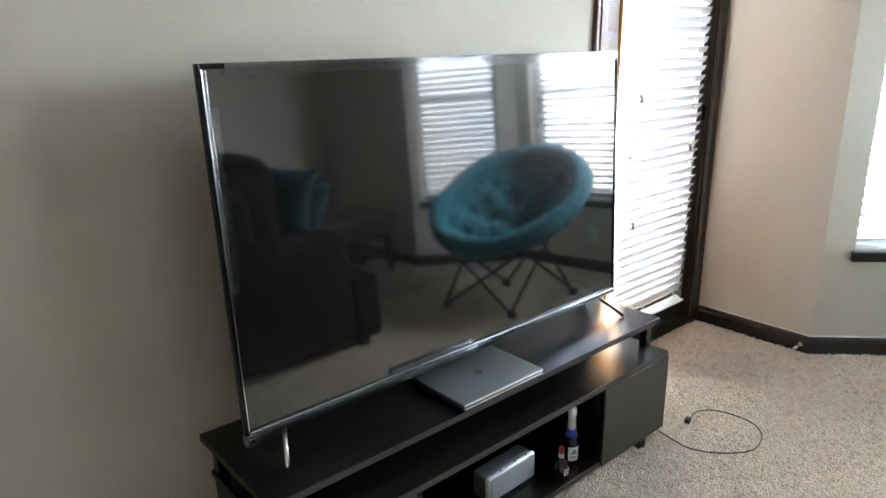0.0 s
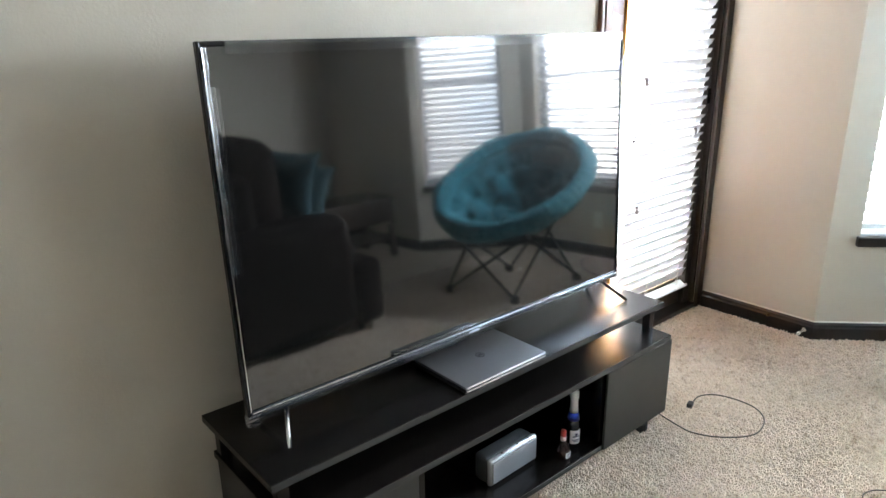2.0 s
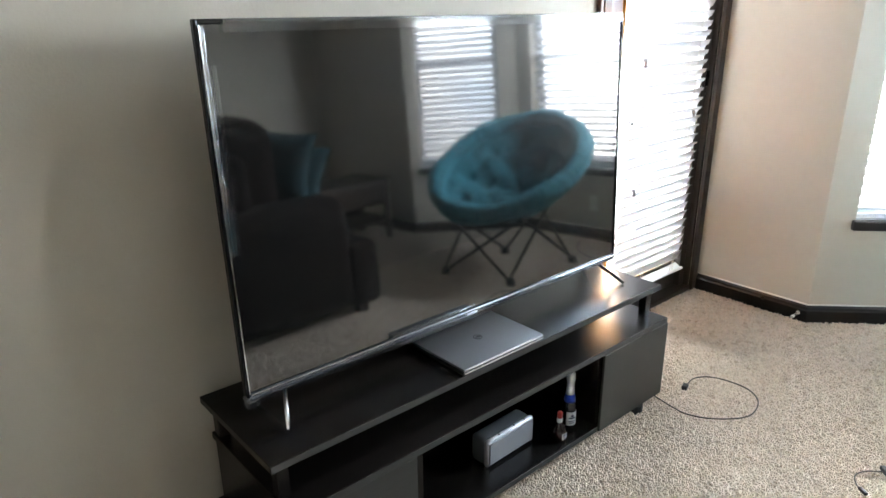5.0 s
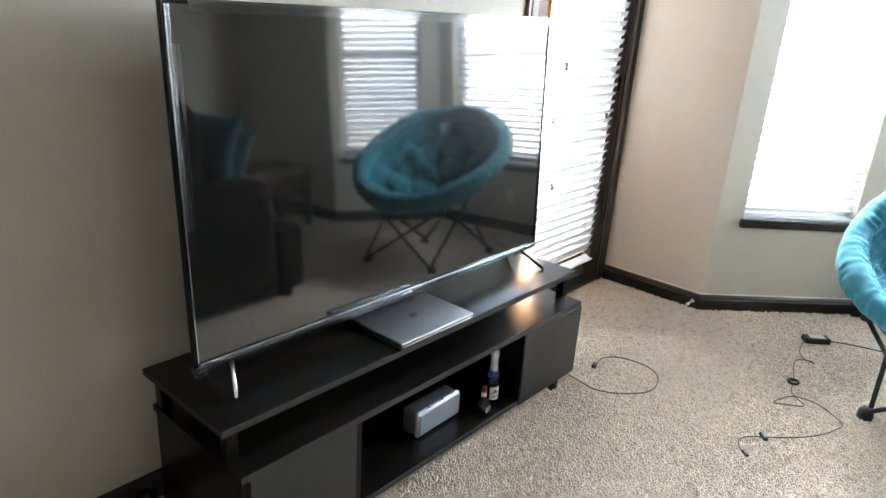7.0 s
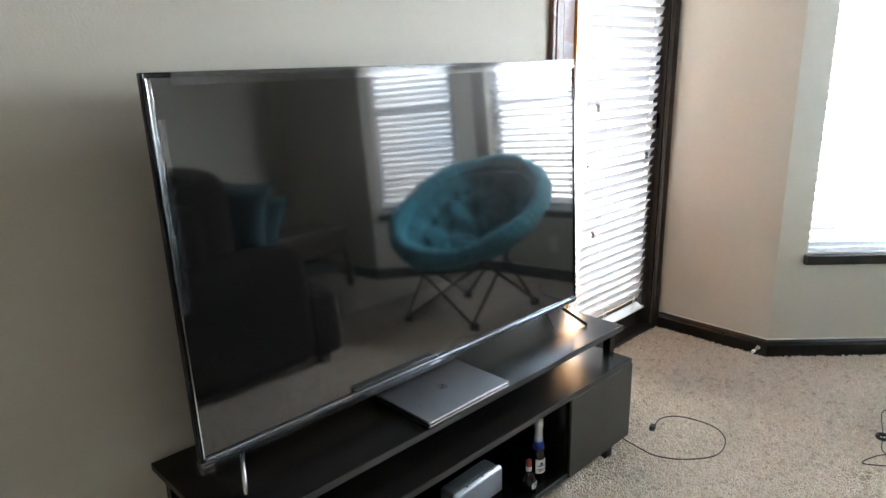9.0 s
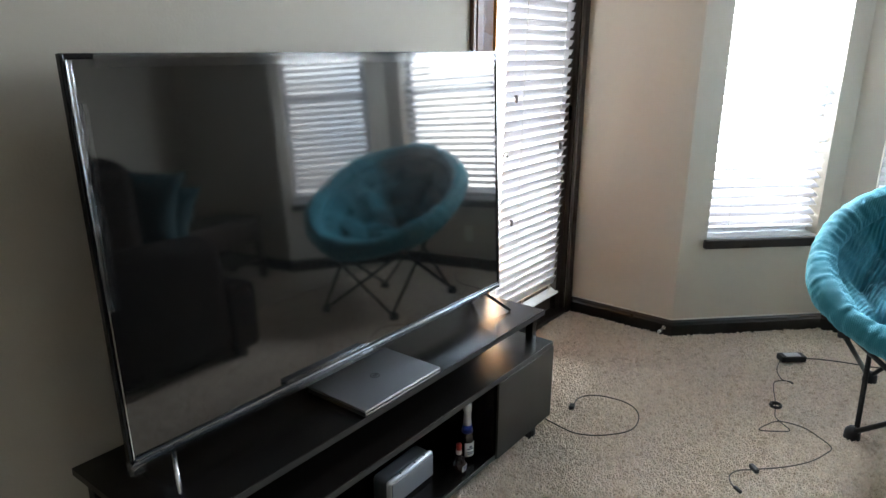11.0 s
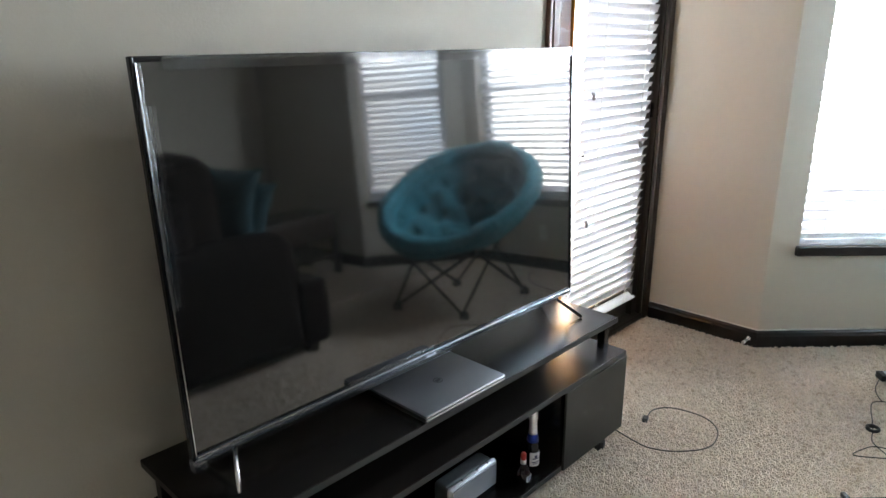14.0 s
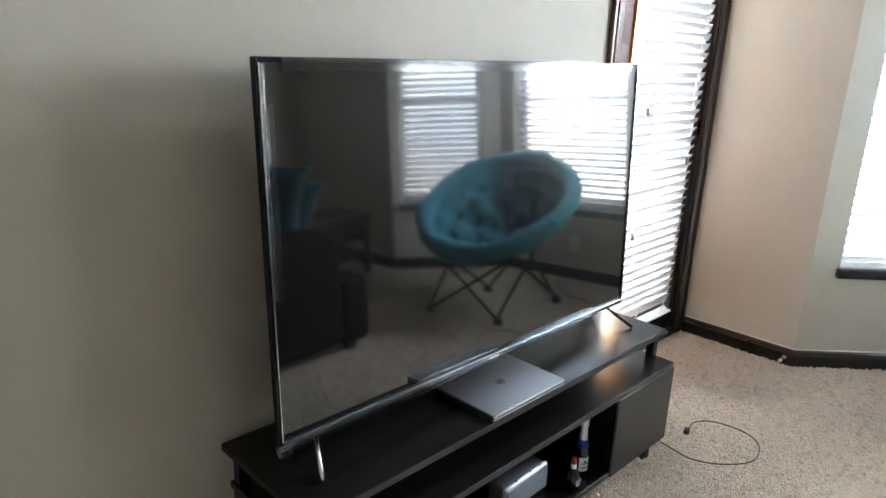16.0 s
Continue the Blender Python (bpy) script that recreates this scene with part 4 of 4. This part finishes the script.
sofa = thing("sofa", (1.5, -2.6, 0), "dark brown upholstered sofa with teal cushions", "sofa")
part("base", soft_box((1.06, -3.55, 0.05), (1.93, -1.76, 0.30), 0.03), SOFA, sofa, smooth=True)
part("seat_cushion", soft_box((1.30, -2.62, 0.29), (1.965, -1.965, 0.455), 0.05, 0.02, 3), SOFA, sofa, smooth=True)
part("seat_cushion", soft_box((1.30, -3.30, 0.29), (1.965, -2.64, 0.455), 0.05, 0.02, 4), SOFA, sofa, smooth=True)
part("arm", soft_box((1.08, -1.965, 0.05), (1.80, -1.720, 0.655), 0.075, 0.015, 5), SOFA, sofa, smooth=True)
part("arm_front", soft_box((1.78, -1.955, 0.05), (1.955, -1.725, 0.395), 0.035, 0.01, 8), SOFA, sofa, smooth=True)
part("arm", soft_box((1.08, -3.56, 0.05), (1.80, -3.315, 0.655), 0.075, 0.015, 6), SOFA, sofa, smooth=True)
part("back", soft_box((1.02, -3.50, 0.10), (1.34, -1.80, 0.93), 0.07, 0.015, 7), SOFA, sofa, smooth=True)
part("back_cushion", soft_box((1.20, -2.62, 0.44), (1.53, -1.90, 1.06), 0.09, 0.03, 9), SOFA, sofa, smooth=True)
part("back_cushion", soft_box((1.20, -3.30, 0.44), (1.53, -2.64, 1.06), 0.09, 0.03, 10), SOFA, sofa, smooth=True)
for x, y in ((1.12, -1.80), (1.86, -1.80), (1.12, -3.48), (1.86, -3.48)):
    part("foot", box((x - 0.03, y - 0.03, -0.004), (x + 0.03, y + 0.03, 0.055), 0.005), DOOR_WOOD, sofa)


def pillow(at, turn, size, seed):
    bm = bmesh.new()
    n = 16
    faces = []
    for side in (1, -1):
        g = [[bm.verts.new((size / 2 * u * (1 - 0.15 * (1 - v * v)), size / 2 * v * (1 - 0.15 * (1 - u * u)), side * (0.001 + 0.062 * ((1 - u ** 4) * (1 - v ** 4)) ** 0.6 + 0.004 * noise.noise((u * 3, v * 3, seed))))) for u in [2 * i / n - 1 for i in range(n + 1)]] for v in [2 * j / n - 1 for j in range(n + 1)]]
        for a, b in zip(g, g[1:]):
            for i in range(n):
                bm.faces.new((a[i], a[i + 1], b[i + 1], b[i]))
    bmesh.ops.remove_doubles(bm, verts=bm.verts, dist=0.0025)
    ob = thing("throw_pillow", at, "square teal throw pillow leaning on the sofa", "pillow", "sofa pillows")
    part("cover", moved(bm, Matrix.Translation(at) @ turn), PILLOW, ob, smooth=True)


pillow((1.575, -2.03, 0.825), Matrix.Rotation(radians(-55), 4, "Z") @ Matrix.Rotation(radians(80), 4, "Y") @ Matrix.Rotation(radians(-13), 4, "Z"), 0.40, 1)
pillow((1.715, -2.14, 0.745), Matrix.Rotation(radians(-50), 4, "Z") @ Matrix.Rotation(radians(84), 4, "Y") @ Matrix.Rotation(radians(-17), 4, "Z"), 0.39, 2)

table = thing("side_table", (2.66, -3.2, 0), "dark wooden side table beside the window", "table")
part("tabletop", box((2.36, -3.42, 0.43), (2.98, -2.98, 0.46), 0.004), DOOR_WOOD, table)
part("shelf", box((2.39, -3.39, 0.12), (2.95, -3.01, 0.14), 0.003), DOOR_WOOD, table)
part("drawer_front", box((2.40, -3.000, 0.27), (2.94, -2.985, 0.425), 0.003), DOOR_WOOD, table)
for x in (2.37, 2.93):
    for y in (-3.41, -3.03):
        part("leg", box((x, y, -0.004), (x + 0.04, y + 0.04, 0.43), 0.003), DOOR_WOOD, table)

# ---------------- carpet pile ----------------
def carpet_pile(x0, x1, y0, y1, step):
    """Short twisted tufts that stand in clumps with darker hollows between."""
    rng = np.random.default_rng(7)
    gx, gy = np.meshgrid(np.arange(x0, x1, step), np.arange(y0, y1, step))
    px = gx.ravel() + rng.uniform(-0.5, 0.5, gx.size) * step
    py = gy.ravel() + rng.uniform(-0.5, 0.5, gx.size) * step
    inside = (py < -0.016) & ((px < 3.138) | ((py < -0.56) & (px + py < 2.566))) & (px < 3.715) & (px - py < 6.04)
    px, py = px[inside], py[inside]
    # every tuft belongs to the nearest of the scattered clump centres and leans in to it
    pitch = 0.0170
    rows, cols = int((y1 - y0) / pitch) + 4, int((x1 - x0) / pitch) + 4
    ox = rng.uniform(0.05, 0.95, (rows, cols))
    oy = rng.uniform(0.05, 0.95, (rows, cols))
    high = rng.uniform(0.80, 1.18, (rows, cols)) * np.where(rng.random((rows, cols)) < 0.07, 0.55, 1.0)
    ci, cj = ((px - x0) / pitch).astype(int) + 1, ((py - y0) / pitch).astype(int) + 1
    near = np.full(px.size, 9.0)
    hx, hy, hh = np.zeros(px.size), np.zeros(px.size), np.ones(px.size)
    for di in (-1, 0, 1):
        for dj in (-1, 0, 1):
            qi, qj = np.clip(ci + di, 0, cols - 1), np.clip(cj + dj, 0, rows - 1)
            qx, qy = x0 + (qi - 1 + ox[qj, qi]) * pitch, y0 + (qj - 1 + oy[qj, qi]) * pitch
            d = np.hypot((px - qx) * 1.25, py - qy)
            take = d < near
            near, hx, hy, hh = np.where(take, d, near), np.where(take, qx, hx), np.where(take, qy, hy), np.where(take, high[qj, qi], hh)
    n = px.size
    dome = np.clip(1.05 - 0.42 * (near / 0.0125) ** 2, 0.58, 1.0)
    tall = rng.uniform(0.0115, 0.0142, n) * hh * dome
    wide = rng.uniform(0.0042, 0.0060, n)
    spin = rng.uniform(0, 6.28, n)
    tipx = px + (hx - px) * 0.30 + rng.normal(0, 0.0020, n)
    tipy = py + (hy - py) * 0.30 + rng.normal(0, 0.0020, n)
    co = np.empty((n, 7, 3))
    for k in range(3):
        a = spin + k * 2.0944
        co[:, k, 0], co[:, k, 1], co[:, k, 2] = px + wide * np.cos(a), py + wide * np.sin(a), -0.006
        b = a + 0.6
        co[:, 3 + k, 0] = px * 0.35 + tipx * 0.65 + wide * 0.85 * np.cos(b)
        co[:, 3 + k, 1] = py * 0.35 + tipy * 0.65 + wide * 0.85 * np.sin(b)
        co[:, 3 + k, 2] = tall * 0.72 - 0.004
    co[:, 6, 0], co[:, 6, 1], co[:, 6, 2] = tipx, tipy, tall - 0.003
    tri = np.array([(0, 1, 4), (0, 4, 3), (1, 2, 5), (1, 5, 4), (2, 0, 3), (2, 3, 5), (3, 4, 6), (4, 5, 6), (5, 3, 6)])
    faces = (np.arange(n)[:, None, None] * 7 + tri[None]).reshape(-1, 3)
    me = bpy.data.meshes.new("carpet_tufts")
    me.vertices.add(n * 7)
    me.vertices.foreach_set("co", co.reshape(-1))
    me.loops.add(faces.size)
    me.loops.foreach_set("vertex_index", faces.reshape(-1).astype(np.int32))
    me.polygons.add(len(faces))
    me.polygons.foreach_set("loop_start", np.arange(0, faces.size, 3, dtype=np.int32))
    me.update(calc_edges=True)
    me.validate()
    me.materials.append(CARPET)
    me.polygons.foreach_set("use_smooth", np.ones(len(faces), dtype=bool))
    tagged(new("carpet_pile", me), "beige twisted frieze carpet pile with darker flecks", "carpet", kind="stuff")


carpet_pile(0.75, 3.74, -2.35, 0.0, 0.0068)
